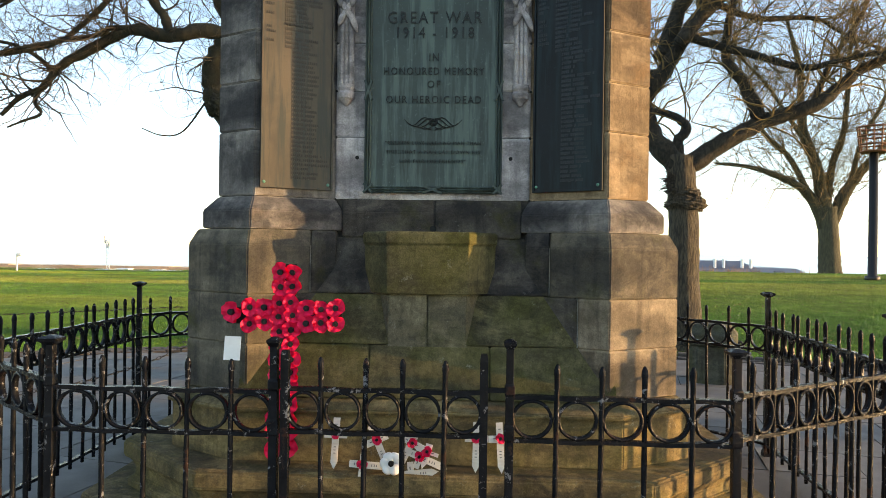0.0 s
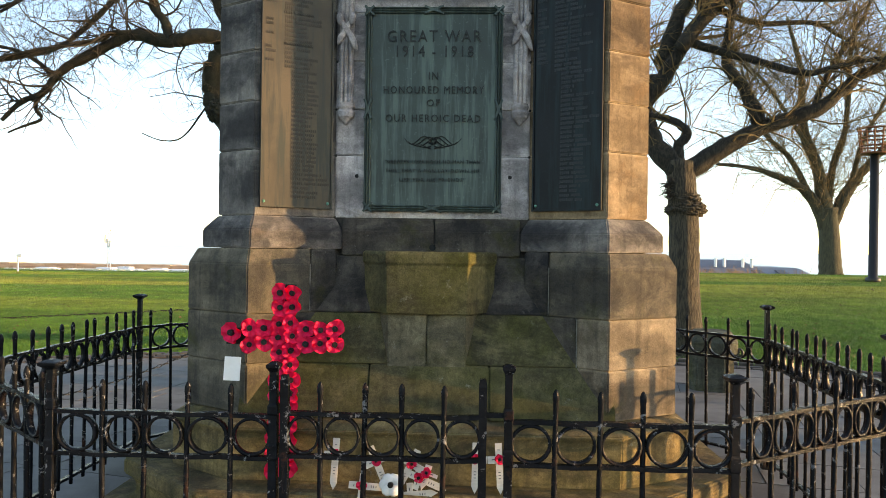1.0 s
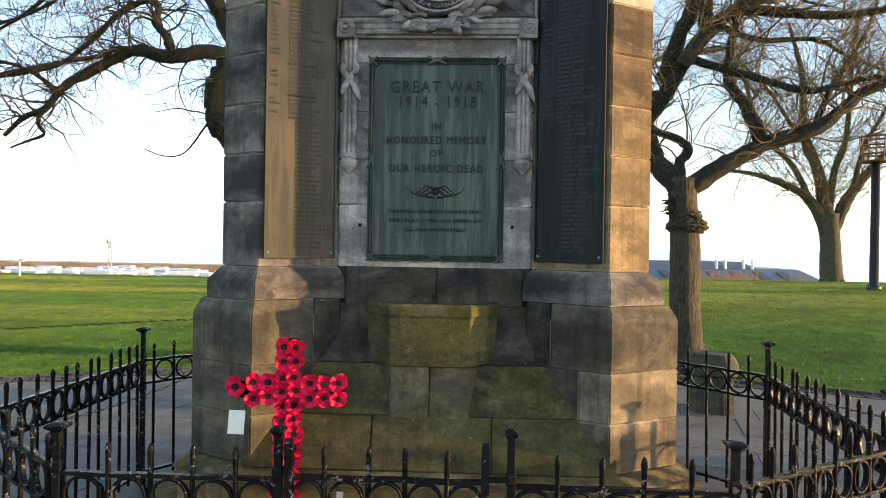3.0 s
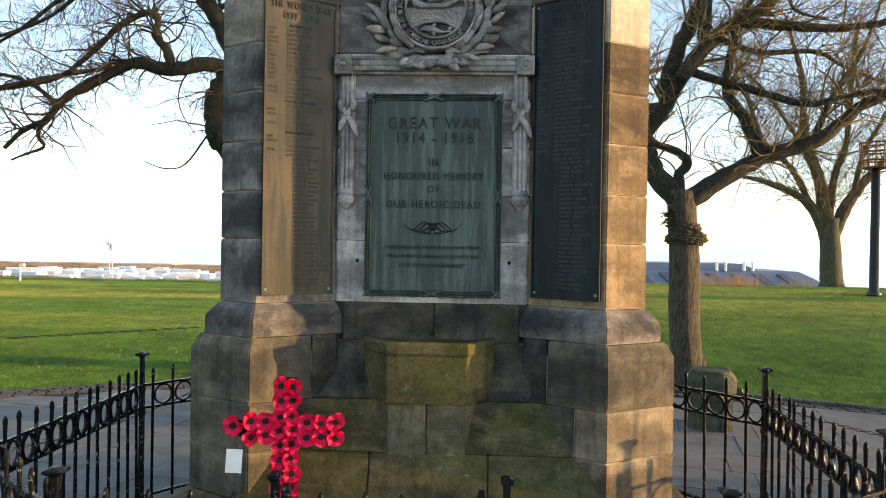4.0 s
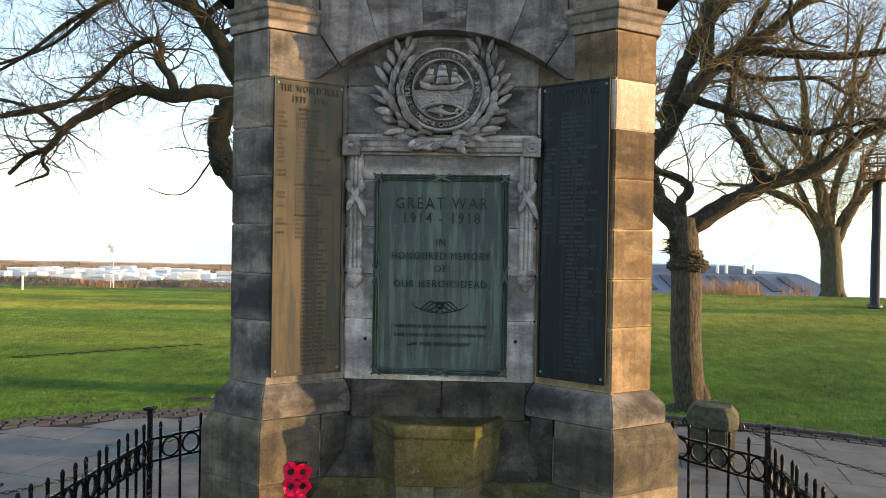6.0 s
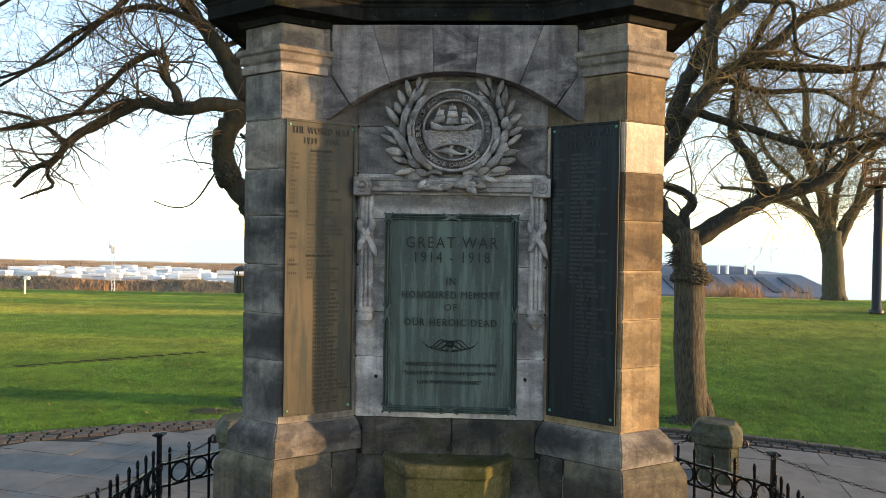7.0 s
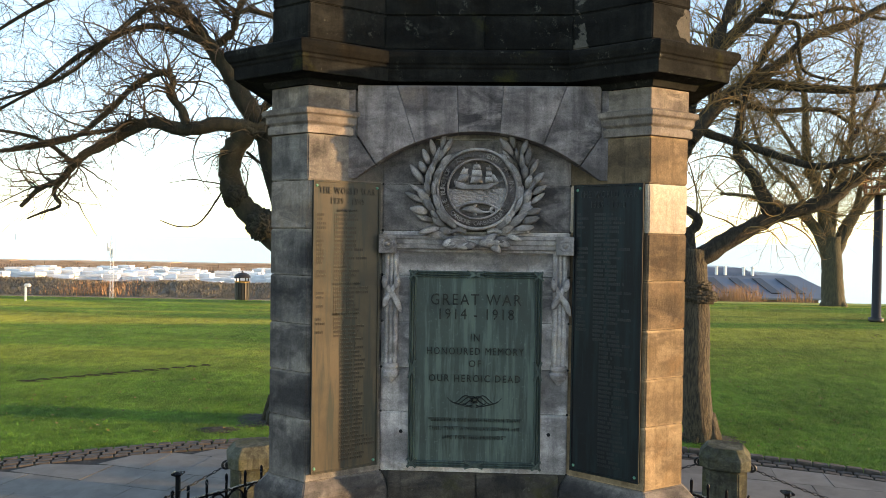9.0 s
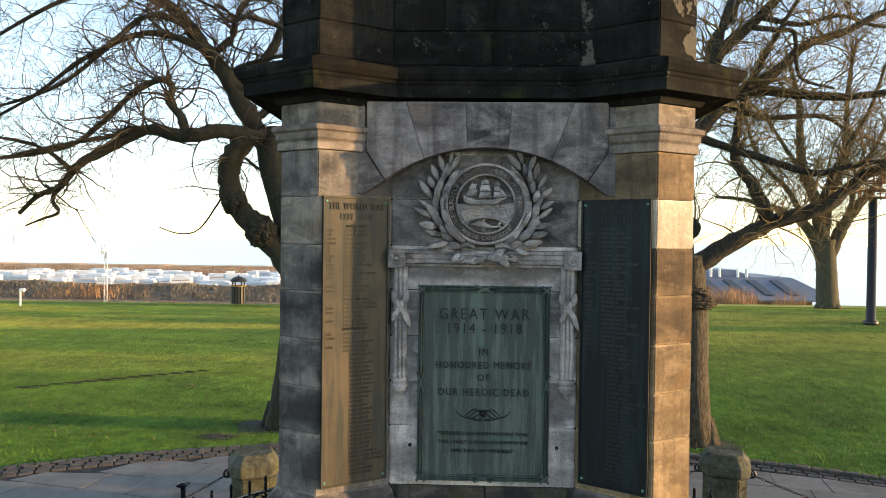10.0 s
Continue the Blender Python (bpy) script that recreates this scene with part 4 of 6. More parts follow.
great_war_plaque()

for hx in (-0.668, 0.192):
    bm = bmesh.new()
    # Black disc on the wall, painted as a hole's dark inside.
    add_disc(bm, (hx, 3.966, 2.045), 0.011, 10, "Y", 0.004)
    part("fixing_hole", bm, HOLE_SHADE, memorial, "small black disc for the shade in a fixing hole")

# ---- carved stone surround ----
def ribbed_strip(sgn):
    bm = bmesh.new()
    x = XC + sgn * 0.487
    add_box(bm, x - 0.040, x + 0.040, 3.945, 3.968, 2.42, 3.10)
    for k in (-1, 0, 1):
        v, f = tube([Vector((x + k * 0.024, 3.942, z)) for z in (2.44, 2.8, 3.09)], [0.012] * 3, 8)
        vv = [bm.verts.new(p) for p in v]
        for q in f:
            bm.faces.new([vv[i] for i in q])
    p = part("pilaster", bm, STONE_CARVED, memorial, "fluted hanging pilaster strip")
    bm = bmesh.new()
    prof = [(0.046, 2.45), (0.048, 2.43), (0.040, 2.415), (0.050, 2.40), (0.044, 2.375), (0.022, 2.355), (0.008, 2.335)]
    rings = [[(x + r * math.cos(a), 3.945 - 0.8 * r * math.sin(a), z) for a in [math.pi * i / 8 for i in range(9)]] + [(x - r, 3.965, z), (x + r, 3.965, z)] for r, z in prof]
    add_loft(bm, rings)
    roughen(bm, 0.003, 60)
    part("corbel", bm, STONE_CARVED, p, "carved leaf corbel")
    band = leaf_mesh("ribbon", 0.15, 0.036, 0.022, STONE_CARVED)
    for k, (dx, dz, turn, sc) in enumerate(((-0.036, 2.795, 0.50, 1.0), (0.036, 2.795, -0.50, 1.0), (0.012, 2.86, 2.75, 0.85), (-0.012, 2.85, 3.55, 0.55), (-0.030, 2.88, -0.15, 0.50), (0.030, 2.88, 0.15, 0.50))):
        f = part("ribbon", band, STONE_CARVED, p, "carved crossed ribbon")
        f.matrix_basis = Matrix.Translation((x + dx, 3.932 - 0.002 * k, dz)) @ Matrix.Rotation(turn, 4, "Y") @ Matrix.Diagonal((1.0, 0.8, sc, 1))


bm = bmesh.new()
prof = [(3.965, 3.098), (3.945, 3.098), (3.943, 3.112), (3.925, 3.118), (3.922, 3.140), (3.915, 3.146), (3.913, 3.170), (3.905, 3.176), (3.905, 3.192), (3.965, 3.197)]
add_loft(bm, [[(XC - 0.56, y, z) for y, z in prof], [(XC + 0.56, y, z) for y, z in prof]])
bevel(bm, 0.001, 1)
lintel = part("lintel", bm, STONE_CARVED, memorial, "moulded stone lintel")
for sgn in (-1, 1):
    bm = bmesh.new()
    x = XC + sgn * 0.508
    add_box(bm, x - 0.050, x + 0.050, 3.895, 3.962, 3.088, 3.195)
    bevel(bm, 0.004, 1)
    add_torus(bm, (x, 3.893, 3.142), 0.028, 0.006, 18, 6)
    add_disc(bm, (x, 3.895, 3.142), 0.016, 12, "Y", 0.012, 0.006)
    part("patera", bm, STONE_CARVED, lintel)


def leaf_mesh(name, L, w, t, mat):
    """A thick carved leaf along +z facing -y with a raised midrib."""
    bm = bmesh.new()
    rings = []
    for k in range(6):
        u = k / 5
        ww = w * math.sin(math.pi * min(0.97, 0.06 + 0.91 * u)) ** 0.8 * 0.5 + 0.002
        z, lift = L * u, t * (0.5 + 0.8 * math.sin(math.pi * u))
        rings.append([(-ww, 0, z), (-ww * 0.55, -lift * 0.8, z), (0, -lift * 0.62, z), (ww * 0.55, -lift * 0.8, z), (ww, 0, z), (0, 0.012, z)])
    add_loft(bm, rings)
    return finish(bm, name, mat, True)


def medallion():
    cx, cz, y = XC + 0.004, 3.462, 3.93
    bm = bmesh.new()
    add_disc(bm, (cx, 3.966, cz), 0.232, 48, "Y", 0.024)
    # Dark disc: dirt and recess shade behind the relief, both in the colour.
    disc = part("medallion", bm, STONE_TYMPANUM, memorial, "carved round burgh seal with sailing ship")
    n = 56

    def hoop(name, prof, mat, label=""):
        bm = bmesh.new()
        rows_ = [[bm.verts.new((cx + r * math.cos(2 * math.pi * i / n), y_, cz + r * math.sin(2 * math.pi * i / n))) for r, y_ in prof] for i in range(n)]
        for i in range(n):
            for j in range(len(prof) - 1):
                bm.faces.new((rows_[i][j], rows_[i][j + 1], rows_[(i + 1) % n][j + 1], rows_[(i + 1) % n][j]))
        return part(name, bm, mat, disc, label)
    hoop("rim", ((0.164, 3.945), (0.164, 3.905), (0.167, 3.899), (0.173, 3.899), (0.176, 3.930)), STONE_CARVED)
    # Band toned darker than the letters to paint the shade between them.
    hoop("inscription_band", ((0.172, 3.936), (0.176, 3.928), (0.219, 3.928), (0.222, 3.936)), STONE_FRIEZE)
    hoop("rim", ((0.218, 3.930), (0.220, 3.899), (0.224, 3.895), (0.231, 3.896), (0.236, 3.906), (0.236, 3.962)), STONE_CARVED)
    for r, a0, a1, body, inward in ((0.1975, 214, -42, "THE BURGH OF BUCKHAVEN METHIL AND INNERLEVEN", False), (0.1975, 222, 318, "CARBONE\u00b7CARBASOQUE", True)):
        bm = bmesh.new()
        for i, ch in enumerate(body):
            if ch == " ":
                continue
            a = radians(a0 + (a1 - a0) * (i + 0.5) / len(body))
            me = text_mesh(ch, 0.040 if not inward else 0.034, 0.010, None, STONE_CARVED)
            rot = Matrix.Rotation((math.pi / 2 - a) if not inward else (-math.pi / 2 - a), 4, "Y")
            me.transform(Matrix.Translation((cx + r * math.cos(a), 3.914, cz + r * math.sin(a))) @ rot)
            bm.from_mesh(me)
            bpy.data.meshes.remove(me)
        part("lettering", bm, STONE_CARVED, disc)

    def sail(x0, x1, z0, z1, rake, puff, parent):
        """A bellied sail between two yards, raked sideways towards its head."""
        bm = bmesh.new()
        rings = []
        for j in range(5):
            v = j / 4
            xa, xb = x0 + rake * v + 0.12 * (x1 - x0) * v, x1 + rake * v - 0.12 * (x1 - x0) * v
            belly = puff * math.sin(math.pi * (0.12 + 0.8 * v))
            front = [(cx + xa + (xb - xa) * k / 4, 3.926 - 0.006 - belly * math.sin(math.pi * (0.08 + 0.84 * k / 4)), cz + z0 + (z1 - z0) * v) for k in range(5)]
            rings.append(front + [(cx + xb, 3.936, cz + z0 + (z1 - z0) * v), (cx + xa, 3.936, cz + z0 + (z1 - z0) * v)])
        add_loft(bm, rings)
        part("sail", bm, STONE_CARVED, parent, "", True)

    def spar(p, q, r, parent, name="mast"):
        v, f = tube([Vector((cx + p[0], p[1], cz + p[2])), Vector((cx + q[0], q[1], cz + q[2]))], [r, r * 0.7], 6)
        part(name, raw_mesh(name, v, f, STONE_CARVED), None, parent)
    bm = bmesh.new()
    hull = [(-0.135, 0.050), (-0.128, 0.010), (-0.09, -0.004), (0.06, -0.004), (0.085, 0.012), (0.125, 0.040), (0.075, 0.034), (0.03, 0.024), (-0.06, 0.022), (-0.09, 0.036)]
    add_loft(bm, [[(cx + x, 3.934, cz + z) for x, z in hull], [(cx + x * 0.96, 3.900, cz + 0.002 + z * 0.92) for x, z in hull]])
    bevel(bm, 0.003, 1)
    ship = part("ship", bm, STONE_CARVED, disc, "carved three-masted ship")
    for mx, top in ((-0.078, 0.128), (-0.006, 0.155), (0.066, 0.138)):
        spar((mx, 3.918, 0.01), (mx, 3.918, top), 0.0045, ship)
    spar((0.11, 3.912, 0.036), (0.150, 3.912, 0.060), 0.004, ship, "bowsprit")
    for x0, x1, z0, z1, rake, puff in ((-0.042, 0.034, 0.036, 0.074, 0.0, 0.022), (-0.036, 0.028, 0.078, 0.112, 0.0, 0.020), (-0.028, 0.020, 0.116, 0.142, 0.0, 0.014),
                                       (0.044, 0.094, 0.040, 0.072, -0.004, 0.020), (0.048, 0.090, 0.076, 0.104, -0.006, 0.016), (0.052, 0.084, 0.108, 0.126, -0.006, 0.012),
                                       (-0.120, -0.056, 0.044, 0.086, 0.016, 0.020), (-0.100, -0.058, 0.088, 0.118, 0.010, 0.014), (0.098, 0.124, 0.044, 0.086, -0.026, 0.008)):
        sail(x0, x1, z0, z1, rake, puff, ship)
    # choppy sea above a sunk almond-shaped field with a fish
    bm = bmesh.new()
    nx, nz = 44, 14
    grid = []
    for j in range(nz + 1):
        row = []
        for i in range(nx + 1):
            u = -1 + 2 * i / nx
            top = 0.004 + 0.004 * math.sin(u * 9)
            low = -0.074 - 0.055 * u * u
            zz = top + (low - top) * j / nz
            hw = math.sqrt(max(0.165 ** 2 - zz * zz, 0.0004))
            x = u * min(hw, 0.163)
            row.append(bm.verts.new((cx + x, 3.918 - 0.012 * abs(noise.noise(Vector((x * 26, zz * 60, 3)))) - 0.007 * noise.noise(Vector((x * 70, zz * 120, 1))), cz + zz)))
        grid.append(row)
    for j in range(nz):
        for i in range(nx):
            bm.faces.new((grid[j][i], grid[j][i + 1], grid[j + 1][i + 1], grid[j + 1][i]))
    part("sea", bm, STONE_CARVED, disc, "carved choppy sea")
    arc = [Vector((cx + 0.150 * u, 3.912, cz - 0.076 - 0.052 * u * u)) for u in [-1 + 2 * i / 16 for i in range(17)]]
    v, f = tube(arc, [0.006] * 17, 6)
    part("moulding", raw_mesh("moulding", v, f, STONE_CARVED, True), None, disc)
    pts = [Vector((cx - 0.088 + 0.165 * i / 10, 3.926, cz - 0.118 + 0.008 * math.sin(i * 0.62) - 0.0006 * i)) for i in range(11)]
    v, f = tube(pts, [0.004, 0.011, 0.017, 0.020, 0.020, 0.018, 0.014, 0.010, 0.006, 0.005, 0.004], 8)
    fish = part("fish", raw_mesh("fish", v, f, STONE_CARVED, True), None, disc)
    for x, z, turn, sc in ((-0.022, -0.102, 0.9, 0.30), (-0.02, -0.132, 2.3, 0.26), (0.072, -0.118, 0.9, 0.34), (0.072, -0.120, 2.2, 0.34)):
        fin = part("fin", leaf_mesh("fin", 0.10, 0.05, 0.03, STONE_CARVED), None, fish)
        fin.matrix_basis = Matrix.Translation((cx + x, 3.924, cz + z)) @ Matrix.Rotation(turn, 4, "Y") @ Matrix.Scale(sc, 4)
    leaf = leaf_mesh("leaf", 0.124, 0.047, 0.050, STONE_CARVED)
    rng = random.Random(3)
    for sgn in (-1, 1):
        bm = bmesh.new()
        arc = [Vector((cx + sgn * 0.285 * math.cos(a), 3.945, cz + 0.285 * math.sin(a))) for a in [radians(-72 + 11 * i) for i in range(12)]]
        v, f = tube(arc, [0.014 - 0.0007 * i for i in range(12)], 6)
        vv = [bm.verts.new(p) for p in v]
        for q in f:
            bm.faces.new([vv[i] for i in q])
        part("stem", bm, STONE_CARVED, disc, "", True)
        for k in range(33):
            t = k / 32
            a = radians(-64 + 112 * t)
            rr = 0.282 + 0.030 * (k % 3 - 1)
            turn = a + math.pi / 2 + (0.30, -0.20, -0.80)[k % 3] + rng.uniform(-0.2, 0.2)
            dirx, dirz = math.cos(turn), math.sin(turn)
            ob = part("leaf", leaf, STONE_CARVED, disc)
            ob.matrix_basis = Matrix.Translation((cx + sgn * rr * math.cos(a), 3.948 - 0.012 * (k % 2), cz + rr * math.sin(a))) @ Matrix.Rotation(sgn * (math.pi / 2 - turn), 4, "Y") @ Matrix.Rotation(rng.uniform(0.0, 0.35), 4, "X") @ Matrix.Diagonal((rng.uniform(0.6, 1.15), rng.uniform(0.7, 1.2), rng.uniform(0.6, 1.1), 1))
    # ribbon and acanthus at the foot of the wreath
    acanth = leaf_mesh("acanthus", 0.085, 0.05, 0.03, STONE_CARVED)
    for k in range(15):
        ob = part("acanthus_leaf", acanth, STONE_CARVED, lintel)
        x = -0.16 + 0.32 * k / 14
        ob.matrix_basis = Matrix.Translation((XC + x * 0.75, 3.905, 3.175 - 0.03 * math.cos(x * 9))) @ Matrix.Rotation(math.pi / 2 * (1 if x > 0 else -1) + rng.uniform(-0.9, 0.9), 4, "Y") @ Matrix.Rotation(0.3, 4, "X")
    for sgn in (-1, 1):
        bm = bmesh.new()
        for k in range(2):
            pts = [Vector((cx + sgn * (0.06 + 0.24 * i / 8), 3.925, 3.215 + 0.012 * k + 0.012 * math.sin(i * 1.1 + k))) for i in range(9)]
            v, f = tube(pts, [0.013] * 9, 6)
            vv = [bm.verts.new(p) for p in v]
            for q in f:
                bm.faces.new([vv[i] for i in q])
        part("ribbon", bm, STONE_CARVED, disc, "", True)


for sgn in (-1, 1):
    ribbed_strip(sgn)
medallion()

# ---- poppies and crosses ----
def poppy_meshes():
    out = []
    for seed in range(4):
        rng = random.Random(90 + seed)
        bm = bmesh.new()
        for layer in range(2):
            n, rows = 20, 4
            grid = []
            for j in range(rows + 1):
                u = 0.12 + 0.88 * j / rows
                ring = []
                for i in range(n):
                    a = 2 * math.pi * i / n + layer * 0.8
                    lob = 1 + 0.10 * math.cos(2 * a + layer) + 0.05 * math.sin(5 * a + seed)
                    r = 0.045 * u * lob * (1.0 - 0.12 * layer)
                    y = -0.008 * layer - 0.016 * u ** 2 + (0.011 * math.sin(5 * a + seed * 1.3 + layer) + 0.006 * math.sin(11 * a + seed)) * u ** 1.5 + rng.uniform(-0.002, 0.002)
                    ring.append(bm.verts.new((r * math.cos(a), y, r * math.sin(a))))
                grid.append(ring)
            for a, b in zip(grid, grid[1:]):
                for i in range(n):
                    bm.faces.new((a[i], a[(i + 1) % n], b[(i + 1) % n], b[i]))
            bm.faces.new(grid[0])
        me = bpy.data.meshes.new("poppy")
        bm.to_mesh(me)
        bm.free()
        me.materials.append(RED)
        for p in me.polygons:
            p.use_smooth = True
        out.append(me)
    bm = bmesh.new()
    add_disc(bm, (0, -0.006, 0), 0.0150, 14, "Y", 0.019, 0.0130)
    add_disc(bm, (0, -0.024, 0), 0.004, 8, "Y", 0.003, 0.003)
    return out, finish(bm, "poppy_centre", POPPY_BLACK)


POPPIES, CENTRE = poppy_meshes()


def put_poppy(parent, x, y, z, rng, size=1.0, mesh=None):
    p = part("poppy", mesh or rng.choice(POPPIES), RED, parent)
    p.matrix_basis = Matrix.Translation((x, y, z)) @ Euler((rng.uniform(-0.2, 0.2), rng.uniform(0, 6.28), rng.uniform(-0.25, 0.25))).to_matrix().to_4x4() @ Matrix.Diagonal((size, size, size, 1))
    part("poppy_centre", CENTRE, POPPY_BLACK, p)
    return p


def poppy_cross():
    rng = random.Random(41)
    ob = empty("poppy_cross", "tall cross wreath of red artificial poppies leaning on the memorial", "wreath")
    bm = bmesh.new()
    add_box(bm, -0.045, 0.045, 0.0, 0.012, 0.0, 0.965)
    add_box(bm, -0.30, 0.28, 0.0, 0.012, 0.67, 0.75)
    part("backing", bm, POPPY_BLACK, ob, "dark plastic backing")
    for k in range(13):
        z = 0.085 + 0.0695 * k
        for c in (-1, 1):
            put_poppy(ob, c * 0.031 + rng.uniform(-0.006, 0.006), -0.008 - rng.uniform(0, 0.008), z + rng.uniform(-0.008, 0.008), rng, rng.uniform(0.94, 1.08))
    for x in (-0.185, -0.105, 0.105, 0.175, 0.247):
        for c in (-1, 1):
            put_poppy(ob, x + rng.uniform(-0.005, 0.005), -0.008 - rng.uniform(0, 0.01), 0.71 + c * 0.033 + rng.uniform(-0.006, 0.006), rng, rng.uniform(0.96, 1.1))
    put_poppy(ob, -0.268, -0.012, 0.725, rng, 1.15)
    bm = bmesh.new()
    add_box(bm, -0.322, -0.240, -0.004, 0.0, 0.485, 0.60)
    c = part("card", bm, CARD, ob, "blank-looking white message card")
    c.rotation_euler = (0, 0.03, 0)
    bm = bmesh.new()
    v, f = tube([Vector((-0.28, 0.0, 0.595)), Vector((-0.26, 0.004, 0.70))], [0.0012, 0.0012], 4)
    vv = [bm.verts.new(p) for p in v]
    for q in f:
        bm.faces.new([vv[i] for i in q])
    part("wire", bm, IRON_PLAIN, ob)
    ob.matrix_basis = pose(-0.942, 3.465, 0.462, -5.5, 0, 1.5) @ Matrix.Diagonal((1.0, 1.0, 1.03, 1.0))


poppy_cross()


def crosslet(x, y, z, lean, tilt, yaw, seed, h=0.205, poppy=True):
    rng = random.Random(seed)
    ob = empty("remembrance_cross", "small pale wooden remembrance cross with a red poppy", "cross", "wooden crosses on the step")
    bm = bmesh.new()
    w, a = 0.0165, 0.056
    outline = [(0, 0), (w, 0.032), (w, h * 0.60), (a, h * 0.60), (a, h * 0.745), (w, h * 0.745), (w, h), (-w, h), (-w, h * 0.745), (-a, h * 0.745), (-a, h * 0.60), (-w, h * 0.60), (-w, 0.032)]
    add_loft(bm, [[(a, 0.0, b) for a, b in outline], [(a, -0.007, b) for a, b in outline]])
    part("wooden_cross", bm, PALE_WOOD, ob)
    bm = bmesh.new()
    for zz in (0.30, 0.36, 0.42, 0.86):
        add_box(bm, -0.006, 0.005, -0.0078, -0.0068, h * zz, h * zz + 0.004)
    for xx in (-0.035, 0.02):
        add_box(bm, xx, xx + 0.014, -0.0078, -0.0068, h * 0.67, h * 0.67 + 0.005)
    part("writing", bm, INK, ob)
    if poppy:
        put_poppy(ob, 0.002, -0.006, h * 0.68, rng, 0.55)
    ob.matrix_basis = pose(x, y, z, lean, 0, yaw) @ pose(0, 0, 0, 0, tilt, 0)


STEP = 0.457
crosslet(-0.676, 3.44, STEP, -14, 2, 4, 1, 0.245)
crosslet(0.016, 3.44, STEP, -14, 0, -4, 2, 0.24)
crosslet(0.142, 3.44, STEP, -14, -3, 0, 3, 0.24)
crosslet(-0.40, 3.41, STEP + 0.01, -10, -24, 3, 4, 0.23)
crosslet(-0.36, 3.415, STEP + 0.01, -10, 26, -4, 5, 0.22)
crosslet(-0.40, 3.40, STEP + 0.03, -18, -84, 8, 6, 0.19)
crosslet(-0.12, 3.39, STEP + 0.03, -16, -68, 0, 7, 0.21)
crosslet(-0.16, 3.40, STEP + 0.015, -14, -98, -6, 8, 0.20, False)
crosslet(-0.24, 3.385, STEP + 0.03, -20, 15, -6, 9, 0.12)
wp = empty("white_poppy", "white poppy with a black centre lying among small crosses", "poppy")
bm = bmesh.new()
for k in range(6):
    a = k * math.pi / 3
    add_disc(bm, (0.03 * math.cos(a), -0.002 * k, 0.03 * math.sin(a)), 0.027, 14, "Y", 0.006, 0.022)
roughen(bm, 0.003, 50)
part("petals", bm, WHITE_PETAL, wp, "", True)
part("poppy_centre", CENTRE, POPPY_BLACK, wp).matrix_basis = Matrix.Translation((0, -0.004, 0))
wp.matrix_basis = pose(-0.385, 3.375, STEP + 0.055, -12, 0, 0)

# ---- bollards and chains ----
def bollard(x, y, turn, label="squat faceted stone bollard with moss and iron rings"):
    ob = empty("stone_bollard", label, "bollard", "stone bollards with chains")

    def octa(r, c):
        return [(-r, -r + c), (-r + c, -r), (r - c, -r), (r, -r + c), (r, r - c), (r - c, r), (-r + c, r), (-r, r - c)]
    bm = bmesh.new()
    add_loft(bm, [at_z(octa(r, r * 0.38), z) for r, z in ((0.25, -0.02), (0.25, 0.44))])
    bevel(bm, 0.012, 2)
    roughen(bm, 0.004, 7)
    part("shaft", bm, BOLLARD_STONE, ob)
    bm = bmesh.new()
    add_loft(bm, [at_z(octa(r, r * 0.38), z) for r, z in ((0.25, 0.445), (0.285, 0.46), (0.29, 0.585), (0.205, 0.70))])
    bevel(bm, 0.008, 1)
    roughen(bm, 0.003, 6)
    part("cap", bm, BOLLARD_STONE, ob, "faceted worn cap")
    for sgn in (-1, 1):
        bm = bmesh.new()
        add_torus(bm, (sgn * 0.30, 0, 0.455), 0.045, 0.014, 14, 6)
        add_disc(bm, (sgn * 0.27, 0.0, 0.47), 0.045, 10, "Y", 0.05)
        part("ring", bm, IRON_PLAIN, ob)
    ob.matrix_basis = pose(x, y, 0, 0, 0, turn)
    return ob


def chain(a, b, sag, label="rusty iron chain hanging between bollards"):
    a, b = Vector(a), Vector(b)
    ob = empty("chain", label, "chain", "chains between bollards")
    n = int((b - a).length / 0.055)
    d = (b - a).normalized()
    yaw = math.atan2(d.y, d.x)
    for i in range(n):
        t = (i + 0.5) / n
        p = a.lerp(b, t) + Vector((0, 0, -4 * sag * t * (1 - t)))
        slope = -4 * sag * (1 - 2 * t) / (b - a).length
        link = part("link", LINK, IRON_PLAIN, ob)
        link.matrix_basis = Matrix.Translation(p) @ Matrix.Rotation(yaw, 4, "Z") @ Matrix.Rotation(-math.atan(slope), 4, "Y") @ Matrix.Rotation(math.pi / 2 * (i % 2), 4, "X") @ Matrix.Diagonal((1.5, 1, 0.8, 1))
    return ob


bm = bmesh.new()
add_torus(bm, (0, 0, 0), 0.019, 0.0055, 8, 4)
LINK = finish(bm, "link", IRON_PLAIN, True)
BOLLARDS = [(2.86, 8.55, -20), (-2.86, 8.15, 22), (6.9, 6.0, -50), (-6.4, 5.3, 50)]
for x, y, r in BOLLARDS:
    bollard(x, y, r)
chain((3.14, 8.45, 0.45), (6.75, 6.2, 0.45), 0.30)
chain((-3.14, 8.05, 0.45), (-6.2, 5.5, 0.45), 0.42)
chain((2.58, 8.6, 0.45), (-2.58, 8.25, 0.45), 0.38)


